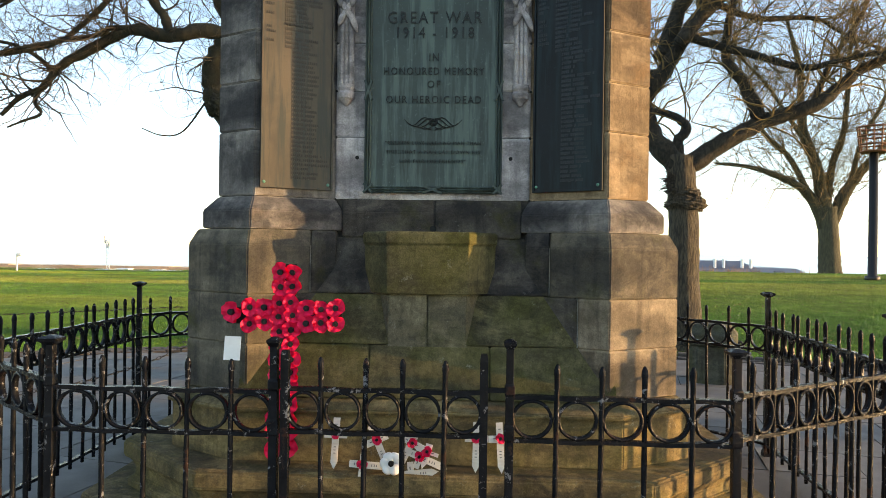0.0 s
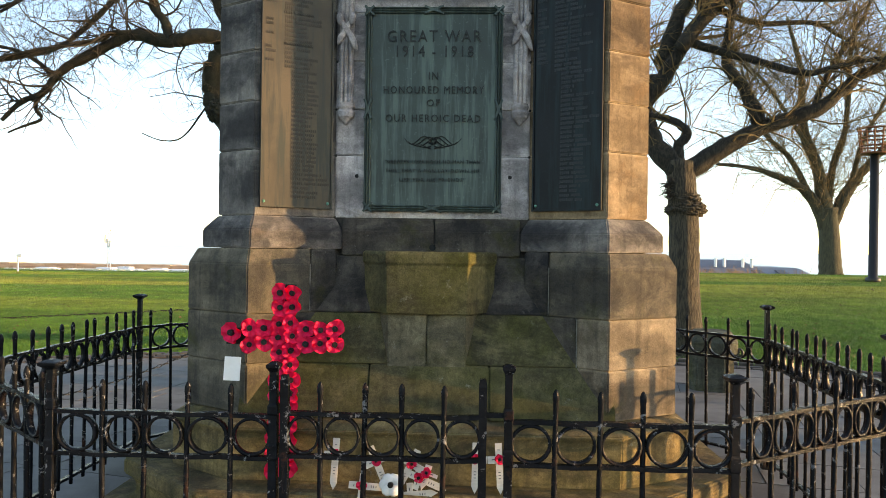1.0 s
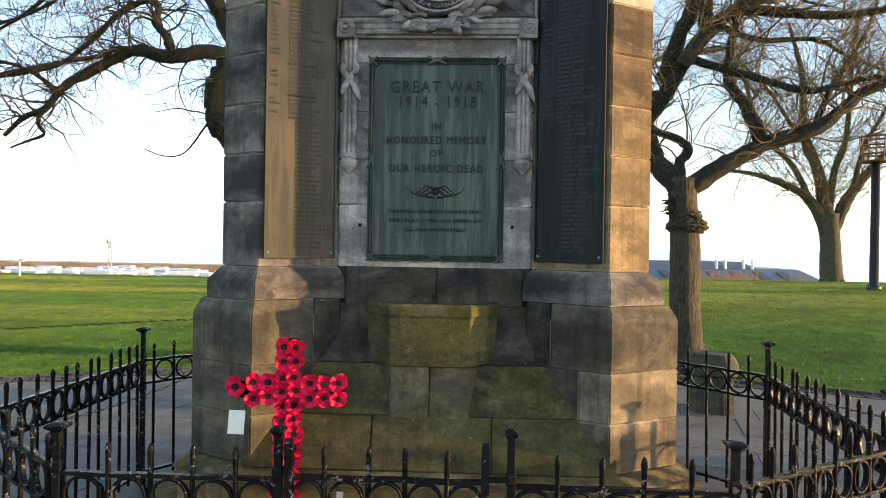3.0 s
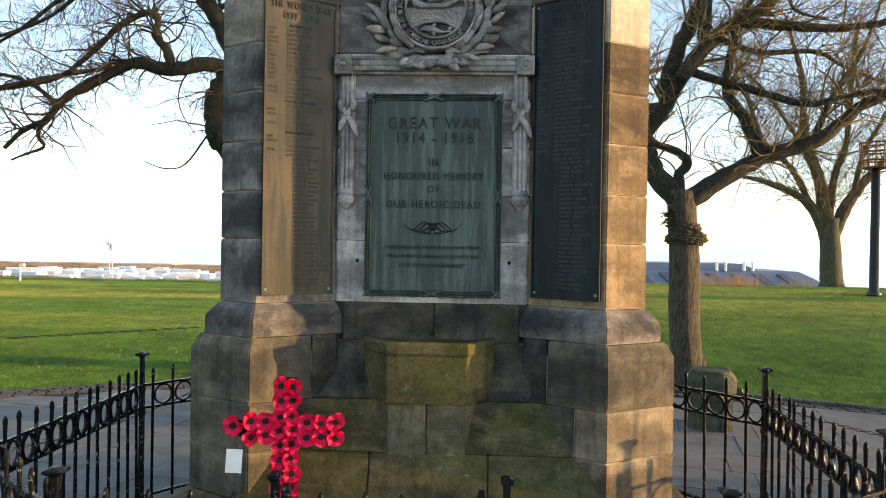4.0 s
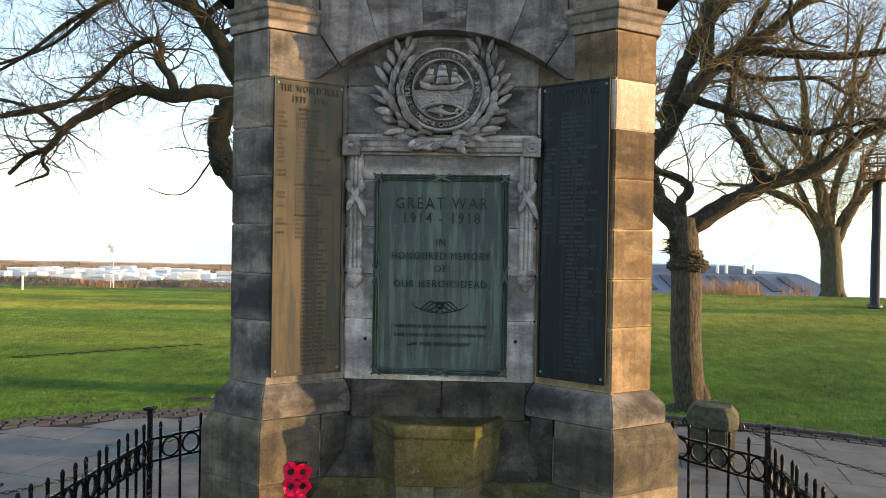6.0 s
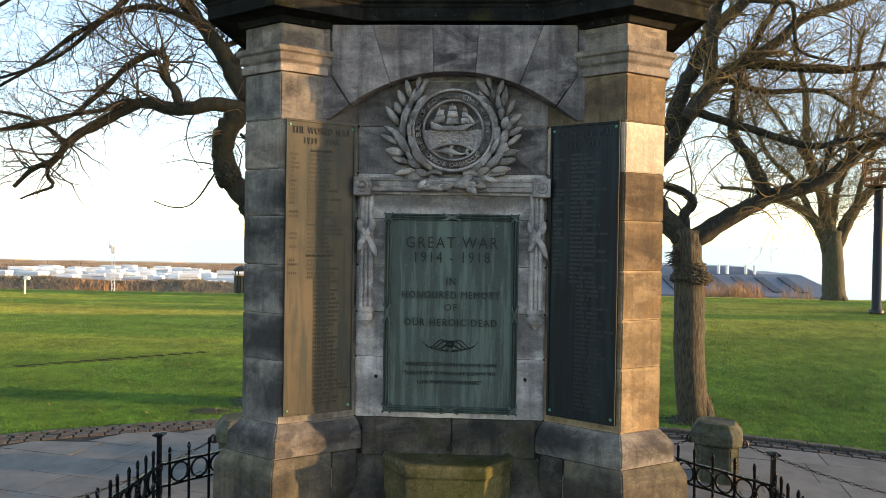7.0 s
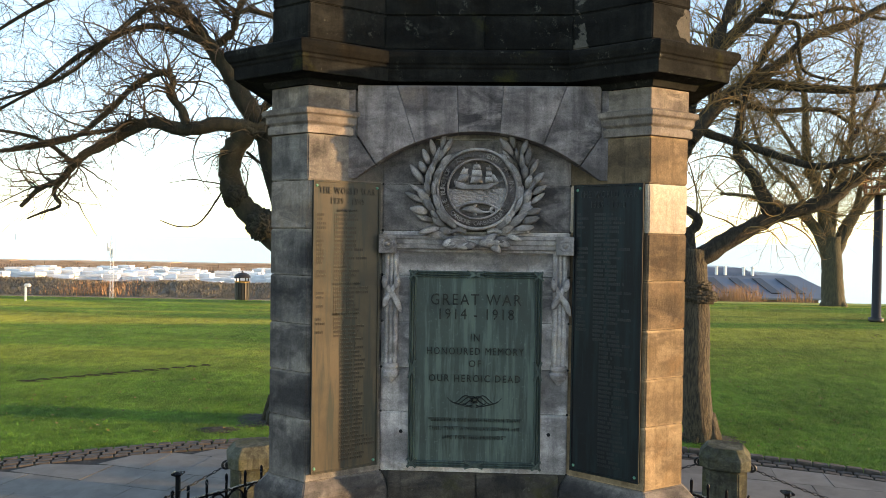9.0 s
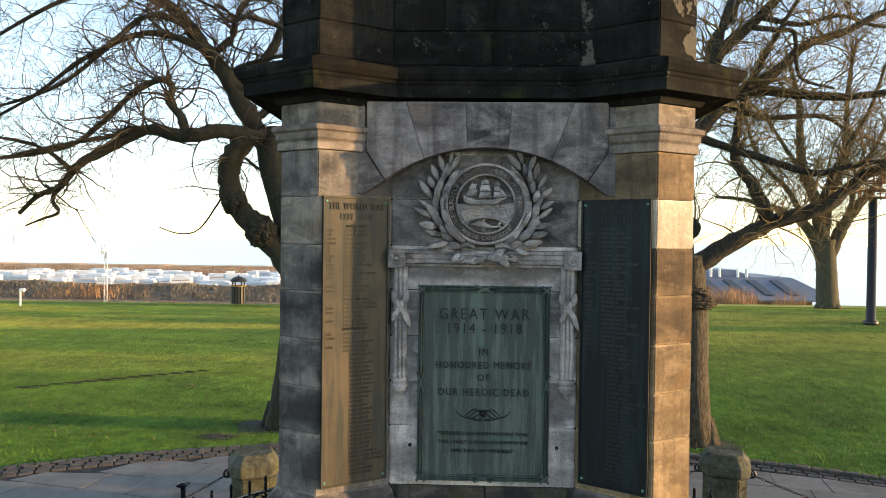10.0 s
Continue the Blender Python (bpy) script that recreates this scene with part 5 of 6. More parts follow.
# ---- trees ----
def curve_pts(pts, per=5):
    """Smooth points through a few shaping points."""
    P = [Vector(p) for p in pts]
    out = []
    for i in range(len(P) - 1):
        a, b, c, d = P[max(i - 1, 0)], P[i], P[i + 1], P[min(i + 2, len(P) - 1)]
        for k in range(per):
            t = k / per
            out.append(0.5 * ((2 * b) + (c - a) * t + (2 * a - 5 * b + 4 * c - d) * t * t + (3 * b - a - 3 * c + d) * t ** 3))
    out.append(P[-1])
    return out


class Skin:
    def __init__(self):
        self.v, self.f = [], []

    def add(self, pts, radii, sides):
        v, f = tube(pts, radii, sides)
        n = len(self.v)
        self.v += [tuple(p) for p in v]
        self.f += [tuple(i + n for i in q) for q in f]


def limb(skin, pts, r0, r1, sides=9, knobs=0.1, per=5, rng=random, jitter=0.12):
    c = curve_pts(pts, per)
    n = len(c)
    rad = [(r0 + (r1 - r0) * (i / (n - 1)) ** 0.8) * (1 + knobs * rng.uniform(-1, 1)) for i in range(n)]
    c = [p + Vector((rng.uniform(-1, 1), rng.uniform(-1, 1), rng.uniform(-1, 1))) * jitter * rad[i] for i, p in enumerate(c)]
    skin.add(c, rad, sides)
    return c, rad


def grow(skin, start, way, length, r, level, rng, droop=0.0, kids=4, floor=-9.0):
    """A crooked twig with its own side shoots; none starts below floor."""
    if start[2] < floor:
        return
    n = (5, 7, 9)[min(level, 2)]
    p, d = Vector(start), Vector(way).normalized()
    pts = [p.copy()]
    bend = Vector((rng.uniform(-1, 1), rng.uniform(-1, 1), rng.uniform(-1, 1)))
    for i in range(n):
        if rng.random() < 0.4:
            bend = Vector((rng.uniform(-1, 1), rng.uniform(-1, 1), rng.uniform(-1, 1)))
        d = (d + bend * 0.30 + Vector((rng.uniform(-1, 1), rng.uniform(-1, 1), rng.uniform(-1, 1))) * 0.22 + Vector((0, 0, -droop if i > 1 else 0.05))).normalized()
        p = p + d * (length / n)
        pts.append(p.copy())
    rad = [r * (1 - 0.72 * i / n) for i in range(n + 1)]
    skin.add(pts, rad, 5 if r > 0.03 else (4 if r > 0.012 else 3))
    if level > 0:
        for k in range(kids):
            j = rng.randint(1, n)
            b = pts[j]
            dd = (pts[j] - pts[j - 1]).normalized()
            side_way = Vector((rng.uniform(-1, 1), rng.uniform(-1, 1), rng.uniform(-0.7, 0.9)))
            grow(skin, b, dd * 0.7 + side_way * 0.75, length * rng.uniform(0.35, 0.75), max(rad[j] * 0.6, 0.0030), level - 1, rng, droop, kids, floor)


def tree(name, label, trunk, limbs, seed, density=1.0, twig_len=0.9, droop=0.06, level=2, kids=4, start=0.15, trunk_mat=None, extra=0, knobs=0.1, twig_mat=None, limb_mat=None, floor=-9.0):
    """trunk: (points, r0, r1); limbs: list of (points, r0, r1)."""
    rng = random.Random(seed)
    ob = empty(name, label, "tree", m=pose(*trunk[0][0]))
    sk = Skin()
    limb(sk, trunk[0], trunk[1], trunk[2], 18, 0.012, 6, rng, 0.03)
    # root flare
    base = Vector(trunk[0][0])
    for k in range(6):
        a = k * 1.05 + rng.uniform(-0.3, 0.3)
        o = Vector((math.cos(a), math.sin(a), 0)) * trunk[1]
        sk.add([base + o * 0.5 + Vector((0, 0, 0.45)), base + o * 0.85 + Vector((0, 0, 0.14)), base + o * 1.2 + Vector((0, 0, -0.08))], [trunk[1] * 0.30, trunk[1] * 0.30, trunk[1] * 0.2], 7)
    part("trunk", raw_mesh("trunk", sk.v, sk.f, trunk_mat or BARK, True), None, ob)
    crown = Skin()
    for pts, r0, r1 in limbs:
        ls = Skin()
        c, rad = limb(ls, pts, r0, r1, 9, knobs, 6, rng)
        part("limb", raw_mesh("limb", ls.v, ls.f, limb_mat or trunk_mat or BARK, True), None, ob)
        total = sum((b - a).length for a, b in zip(c, c[1:]))
        for k in range(int(total * 5.5 * density) + extra):
            j = rng.randint(max(1, int(len(c) * start)), len(c) - 1)
            dd = (c[j] - c[j - 1]).normalized()
            way = dd * 0.55 + Vector((rng.uniform(-1, 1), rng.uniform(-1, 1), rng.uniform(-0.5, 1.0)))
            grow(crown, c[j], way, twig_len * rng.uniform(0.5, 1.3), min(rad[j] * 0.40, 0.022) * rng.uniform(0.5, 1.0), level, rng, droop, kids, floor)
    part("crown", raw_mesh("crown", crown.v, crown.f, twig_mat or TWIG), None, ob, "bare twigs with fine shoots")
    return ob


tree("tree", "gnarled bare tree with a burred trunk and long spreading limbs",
     ([(3.50, 11.35, -0.05), (3.38, 11.3, 0.5), (3.33, 11.27, 1.3), (3.32, 11.25, 2.0), (3.28, 11.25, 2.5), (3.25, 11.25, 3.05)], 0.25, 0.22),
     [([(3.27, 11.25, 2.85), (3.9, 11.15, 3.27), (4.47, 11.1, 3.59), (5.16, 11.0, 3.8), (5.54, 10.95, 4.09), (5.92, 10.9, 4.4), (6.9, 10.7, 4.75), (8.0, 10.6, 4.9)], 0.17, 0.05),
      ([(3.22, 11.25, 2.9), (2.88, 11.4, 3.35), (2.72, 11.5, 3.95), (2.97, 11.4, 4.35), (3.26, 11.35, 4.87), (3.6, 11.3, 5.39), (4.14, 11.2, 5.68), (4.9, 11.1, 5.60), (5.77, 11.0, 5.57), (7.2, 10.8, 5.8)], 0.19, 0.045),
      ([(3.6, 11.3, 5.3), (3.62, 11.3, 6.3), (3.9, 11.4, 7.2), (4.3, 11.4, 8.2)], 0.12, 0.04),
      ([(4.4, 11.1, 3.65), (4.17, 11.1, 4.17), (3.92, 11.2, 4.61), (4.0, 11.2, 5.41), (4.29, 11.2, 6.12), (4.9, 11.2, 7.2)], 0.12, 0.03),
      ([(3.35, 11.3, 4.95), (4.16, 11.0, 4.62), (4.95, 10.8, 4.35), (5.45, 10.7, 4.44), (5.92, 10.6, 4.51), (7.2, 10.4, 4.6)], 0.075, 0.025),
      ([(3.75, 11.3, 5.5), (4.5, 11.5, 5.32), (5.43, 11.6, 5.36), (5.95, 11.7, 5.15), (6.8, 11.7, 4.8)], 0.06, 0.02),
      ([(2.8, 11.45, 4.1), (2.3, 11.8, 5.0), (2.2, 12.0, 6.0), (2.6, 12.2, 7.2)], 0.11, 0.03),
      ([(3.0, 11.4, 4.4), (2.6, 12.2, 4.6), (2.9, 13.0, 5.2), (3.6, 13.6, 5.6), (5.0, 14.0, 5.9)], 0.09, 0.03),
      ([(3.25, 11.25, 2.95), (3.22, 11.3, 3.3), (3.35, 11.25, 3.5), (3.1, 11.3, 3.72), (2.7, 11.4, 3.82)], 0.10, 0.05),
      ([(5.16, 11.0, 3.85), (5.6, 11.3, 4.6), (6.2, 11.6, 5.4), (6.6, 11.8, 6.3)], 0.06, 0.02),
      ([(3.00, 11.50, 4.67), (3.30, 11.50, 5.50), (3.63, 11.50, 6.19), (4.05, 11.50, 6.65), (4.45, 11.50, 7.02), (4.85, 11.50, 7.52), (5.11, 11.50, 8.15)], 0.15, 0.05),
      ([(3.19, 11.20, 4.82), (3.78, 11.20, 5.52), (4.50, 11.20, 5.97), (5.00, 11.20, 6.41), (5.61, 11.20, 6.63), (6.21, 11.20, 6.94), (6.98, 11.20, 7.23)], 0.12, 0.04),
      ([(4.04, 11.00, 6.63), (4.43, 11.00, 6.59), (4.71, 11.00, 6.55), (4.75, 11.00, 6.16), (4.85, 11.00, 5.83), (5.35, 11.00, 5.68)], 0.05, 0.02),
      ([(4.32, 11.40, 6.92), (5.00, 11.40, 6.80), (5.62, 11.40, 6.94), (6.33, 11.40, 6.76), (7.30, 11.40, 6.85)], 0.05, 0.02),
      ([(3.62, 11.80, 6.13), (3.75, 11.80, 6.69), (4.07, 11.80, 7.07), (4.24, 11.80, 7.82)], 0.07, 0.03)],
     11, 1.5, 1.3, 0.03, knobs=0.06, twig_mat=TWIG_SUNLIT, limb_mat=BARK_LIMB)

tree("tree", "mossy leaning bare tree with long crooked limbs",
     ([(-3.54, 11.88, -0.05), (-3.40, 11.8, 0.6), (-3.22, 11.7, 1.9), (-3.18, 11.65, 2.8), (-3.38, 11.6, 3.6), (-3.6, 11.55, 4.4), (-3.7, 11.5, 5.1)], 0.27, 0.22),
     [([(-3.20, 11.6, 2.6), (-3.70, 11.5, 3.30), (-4.15, 11.4, 3.75), (-4.27, 11.3, 4.21), (-4.15, 11.2, 4.62), (-3.85, 11.2, 4.95)], 0.22, 0.17),
      ([(-3.70, 11.3, 4.9), (-4.32, 11.0, 4.95), (-4.87, 11.0, 4.86), (-5.46, 11.0, 4.97), (-5.9, 11.0, 4.78), (-6.53, 11.0, 4.46), (-6.75, 11.0, 4.25), (-6.96, 11.0, 4.02), (-7.3, 11.0, 3.88), (-7.6, 11.0, 3.6)], 0.135, 0.035),
      ([(-4.87, 11.0, 4.9), (-4.96, 11.0, 5.19), (-5.14, 11.0, 5.42), (-5.1, 11.0, 5.66), (-5.3, 11.0, 5.77), (-5.7, 10.95, 5.55), (-6.25, 10.9, 5.0), (-6.81, 10.8, 4.62), (-8.2, 10.7, 4.4)], 0.085, 0.03),
      ([(-5.35, 11.0, 4.95), (-5.75, 10.9, 4.97), (-5.95, 10.9, 4.86), (-6.6, 10.8, 4.72), (-7.3, 10.7, 4.55), (-8.3, 10.6, 4.3)], 0.055, 0.02),
      ([(-6.75, 11.0, 4.3), (-7.05, 11.0, 4.55), (-7.5, 11.0, 4.75), (-8.2, 11.0, 4.85)], 0.05, 0.02),
      ([(-6.98, 11.0, 4.02), (-7.05, 11.0, 3.8), (-6.95, 11.0, 3.62), (-7.25, 11.0, 3.5), (-7.5, 11.0, 3.4)], 0.045, 0.015),
      ([(-3.6, 11.6, 4.6), (-3.95, 11.5, 5.15), (-4.31, 11.5, 5.8), (-4.79, 11.5, 6.46), (-5.18, 11.5, 6.93), (-5.8, 11.4, 7.5)], 0.2, 0.09),
      ([(-4.7, 11.4, 6.36), (-5.2, 11.2, 6.52), (-5.71, 11.0, 6.48), (-6.63, 11.0, 6.05), (-7.37, 11.0, 5.5), (-8.3, 11.0, 5.0)], 0.075, 0.02),
      ([(-5.0, 11.5, 6.75), (-5.6, 11.2, 6.85), (-6.26, 11.0, 6.2), (-7.0, 11.0, 5.65), (-8.2, 11.0, 5.25)], 0.06, 0.02),
      ([(-5.5, 11.4, 7.2), (-6.3, 11.2, 7.3), (-7.2, 11.0, 6.9), (-8.4, 11.0, 6.2)], 0.07, 0.02),
      ([(-4.2, 11.5, 5.7), (-3.7, 11.8, 6.5), (-3.4, 12.0, 7.6)], 0.12, 0.05),
      ([(-4.4, 11.4, 3.95), (-4.7, 11.2, 3.4), (-5.0, 11.1, 3.3), (-5.3, 11.0, 3.4)], 0.016, 0.008),
      ([(-3.25, 11.40, 6.57), (-3.53, 11.40, 6.77), (-4.00, 11.40, 6.90), (-4.31, 11.40, 6.83), (-4.57, 11.40, 7.05), (-4.95, 11.40, 7.22)], 0.06, 0.02),
      ([(-4.49, 11.60, 5.98), (-4.16, 11.60, 6.13), (-3.77, 11.60, 6.26), (-3.29, 11.60, 6.34)], 0.06, 0.03),
      ([(-4.73, 11.70, 6.35), (-4.39, 11.70, 6.63), (-4.29, 11.70, 6.99), (-3.96, 11.70, 7.51), (-3.82, 11.70, 8.08)], 0.08, 0.03),
      ([(-4.10, 11.90, 5.30), (-3.80, 11.90, 5.45), (-3.46, 11.90, 5.74), (-3.17, 11.90, 6.13)], 0.08, 0.04),
      ([(-4.22, 12.00, 4.63), (-4.03, 12.00, 4.48), (-3.77, 12.00, 4.29), (-3.47, 12.00, 4.19)], 0.03, 0.015)],
     23, 2.3, 1.05, 0.03, floor=3.70, trunk_mat=BARK_MOSS, kids=4, knobs=0.12)

tree("tree", "distant bare tree with many upswept boughs",
     ([(14.25, 28.6, 0.60), (14.22, 28.6, 1.4), (14.18, 28.6, 2.2), (14.13, 28.6, 3.0), (14.13, 28.6, 3.4)], 0.44, 0.34),
     [([(14.15, 28.6, 2.3), (13.49, 28.6, 3.77), (12.59, 28.5, 4.43), (11.03, 28.4, 4.97), (9.6, 28.3, 5.1)], 0.27, 0.05),
      ([(14.1, 28.6, 2.9), (13.69, 28.6, 4.89), (13.1, 28.6, 6.69), (12.95, 28.6, 8.94), (12.4, 28.6, 11)], 0.32, 0.06),
      ([(14.15, 28.6, 2.4), (14.8, 28.6, 4.01), (15.65, 28.6, 5.14), (16.6, 28.6, 6.3), (17.6, 28.6, 8)], 0.32, 0.06),
      ([(14.12, 28.6, 3.2), (14.23, 28.6, 4.9), (14.75, 28.6, 6.7), (14.91, 28.6, 9.62), (15.2, 28.6, 11.5)], 0.2, 0.05),
      ([(13.4, 28.6, 3.9), (12.8, 29, 5.4), (11.8, 29.3, 6.6), (11.2, 29.5, 8.4), (10.8, 29.5, 10)], 0.14, 0.04),
      ([(13.5, 28.6, 5.6), (12.4, 28.2, 6.9), (11.4, 28, 8.2), (10.2, 28, 9.4)], 0.11, 0.04),
      ([(15.0, 28.6, 4.3), (15.2, 28.2, 6.0), (16.0, 28, 7.8), (16.4, 28, 10)], 0.12, 0.04)],
     37, 1.7, 2.6, 0.0, 2, 5, trunk_mat=BARK_GREEN, twig_mat=TWIG_SUNLIT)


# ---- lawn furniture and the view beyond ----
def litter_bin(x, y, z):
    ob = empty("litter_bin", "black slatted litter bin with domed top on the grass", "litter bin")
    for k in range(16):
        a = 2 * math.pi * k / 16
        bm = bmesh.new()
        add_box(bm, -0.035, 0.035, -0.012, 0.012, 0.06, 0.80)
        b = part("slat", bm, IRON_PLAIN, ob)
        b.matrix_basis = Matrix.Rotation(a, 4, "Z") @ Matrix.Translation((0, -0.30, 0))
    bm = bmesh.new()
    add_disc(bm, (0, 0, 0.0), 0.28, 20, "Z", 0.07)
    add_disc(bm, (0, 0, 0.0), 0.26, 20, "Z", 0.78)
    part("body", bm, IRON_PLAIN, ob)
    bm = bmesh.new()
    add_loft(bm, [[(r * math.cos(2 * math.pi * i / 20), r * math.sin(2 * math.pi * i / 20), zz) for i in range(20)] for r, zz in ((0.34, 0.98), (0.35, 1.01), (0.27, 1.11), (0.14, 1.18), (0.04, 1.20), (0.03, 1.25))])
    part("dome", bm, IRON_PLAIN, ob)
    for k in range(4):
        a = math.pi / 4 + math.pi / 2 * k
        bm = bmesh.new()
        add_box(bm, 0.28 * math.cos(a) - 0.02, 0.28 * math.cos(a) + 0.02, 0.28 * math.sin(a) - 0.02, 0.28 * math.sin(a) + 0.02, 0.78, 1.0)
        part("stay", bm, IRON_PLAIN, ob)
    bm = bmesh.new()
    add_torus(bm, (0, 0, 0.80), 0.31, 0.022, 20, 6, "Z")
    part("band", bm, simple("brass_band", (0.28, 0.17, 0.05), (0.36, 0.22, 0.07), 5, 0.5), ob)
    ob.matrix_basis = pose(x, y, z) @ Matrix.Scale(0.97, 4)


litter_bin(-9.70, 28.4, ground_z(-9.70, 28.4) - 0.01)


def beacon(x, y, z):
    ob = empty("beacon", "black beacon pole with a rusty iron fire basket", "beacon", m=pose(x, y, z))
    bm = bmesh.new()
    rings = [[(x + r * math.cos(2 * math.pi * i / 16), y + r * math.sin(2 * math.pi * i / 16), zz) for i in range(16)] for r, zz in ((0.21, z - 0.05), (0.21, z + 0.09), (0.132, z + 0.11), (0.123, z + 3.90))]
    add_loft(bm, rings)
    part("pole", bm, IRON_PLAIN, ob, "", True)
    bm = bmesh.new()
    add_disc(bm, (x, y, z + 3.88), 0.37, 20, "Z", 0.03)
    basket = part("fire_basket", bm, RUST, ob, "rusty iron fire basket")
    for k in range(12):
        a = 2 * math.pi * k / 12
        c, s_ = math.cos(a), math.sin(a)
        v, f = tube([Vector((x + 0.37 * c, y + 0.37 * s_, z + 3.9)), Vector((x + 0.46 * c, y + 0.46 * s_, z + 4.7))], [0.022, 0.022], 5)
        part("basket_bar", raw_mesh("basket_bar", v, f, RUST), None, basket)
    for zz, r in ((3.9, 0.37), (4.12, 0.395), (4.38, 0.425), (4.65, 0.455)):
        bm = bmesh.new()
        add_torus(bm, (x, y, z + zz), r, 0.03, 24, 5, "Z")
        part("hoop", bm, RUST, basket)


beacon(12.25, 22.05, ground_z(12.25, 22.05))


def lattice_mast(x, y, z, h):
    ob = empty("lattice_mast", "slender pale lattice mast with small aerials", "mast", m=pose(x, y, z))
    w = 0.13
    for cx, cy in ((-w, -w), (w, -w), (0, w)):
        bm = bmesh.new()
        add_box(bm, x + cx - 0.018, x + cx + 0.018, y + cy - 0.018, y + cy + 0.018, z, z + h)
        part("leg", bm, WHITE_PAINT, ob)
    bm = bmesh.new()
    n = int(h / 0.5)
    for k in range(n):
        s0 = w if k % 2 else -w
        v, f = tube([Vector((x - s0, y - w, z + k * 0.5)), Vector((x + s0, y - w, z + k * 0.5 + 0.5))], [0.018, 0.018], 4)
        vv = [bm.verts.new(p) for p in v]
        for q in f:
            bm.faces.new([vv[i] for i in q])
    part("bracing", bm, WHITE_PAINT, ob)
    for k, zz in enumerate((0.78, 0.72, 0.70)):
        bm = bmesh.new()
        add_box(bm, x - 0.30 + 0.22 * k, x - 0.16 + 0.22 * k, y - 0.4, y - 0.2, z + h * zz, z + h * zz + 0.7)
        bevel(bm, 0.03, 1)
        part("aerial", bm, WHITE_PAINT, ob)


lattice_mast(-31.7, 60.0, -3.2, 6.2)


def sign_post(x, y, z):
    ob = empty("marker_post", "small white painted marker post with hooded head", "post", m=pose(x, y, z))
    bm = bmesh.new()
    add_box(bm, x - 0.025, x + 0.025, y - 0.025, y + 0.025, z, z + 0.60)
    part("post", bm, WHITE_PAINT, ob)
    bm = bmesh.new()
    add_box(bm, x - 0.05, x + 0.21, y - 0.07, y + 0.07, z + 0.55, z + 0.68)
    bevel(bm, 0.04, 2)
    part("head", bm, WHITE_PAINT, ob)


sign_post(-17.7, 26.6, ground_z(-17.7, 26.6) - 0.02)


def warehouse():
    ob = empty("warehouse", "low blue-grey roofed harbour shed with roof vents", "building", m=pose(22, 62, -4.5))
    bm = bmesh.new()
    add_box(bm, 2.0, 28.2, 58.5, 74.0, -5.2, -1.2)
    part("wall", bm, simple("shed_wall", (0.16, 0.10, 0.08), (0.24, 0.15, 0.11), 1, 0.8), ob)
    bm = bmesh.new()
    e = [(1.0, 57.6, -1.30), (29.9, 57.6, -1.30), (29.9, 75, -1.30), (1.0, 75, -1.30)]
    t = [(3.0, 62.5, 0.28), (28.3, 62.5, 0.28), (28.3, 70, 0.28), (3.0, 70, 0.28)]
    add_loft(bm, [[(x, y, z - 0.15) for x, y, z in e], e, t])
    roof = part("roof", bm, ROOF, ob)
    bm = bmesh.new()
    e2 = [(4.0, 62.2, 0.20), (24.9, 62.2, 0.20), (24.9, 70, 0.20), (4.0, 70, 0.20)]
    t2 = [(5.0, 63.6, 0.86), (23.9, 63.6, 0.86), (23.9, 68.6, 0.86), (5.0, 68.6, 0.86)]
    add_loft(bm, [e2, t2])
    part("upper_roof", bm, ROOF, roof)
    for k in range(3):
        for d in (0.0, 0.75):
            bm = bmesh.new()
            x = 18.9 + 2.35 * k + d
            add_disc(bm, (x, 62.4, 0.25), 0.13, 12, "Z", 0.70)
            add_disc(bm, (x, 62.4, 0.95), 0.15, 12, "Z", 0.08)
            part("vent", bm, WHITE_PAINT, roof, "white roof vent")
    for k in range(10):
        bm = bmesh.new()
        x = 8.0 + 2.0 * k
        a = [(x + 0.0, 0.18), (x + 0.75, 0.18), (x + 1.1, 0.84), (x + 0.35, 0.84)]
        lo = [(xx - 0.0, 57.6 + 4.9 * (1 - q) , -1.30 + 1.58 * (1 - q) + 0.03) for xx, q in a]
        add_loft(bm, [lo, [(p[0], p[1] - 0.02, p[2] + 0.06) for p in lo]])
        part("skylight", bm, ROOF_PANEL, roof)


warehouse()


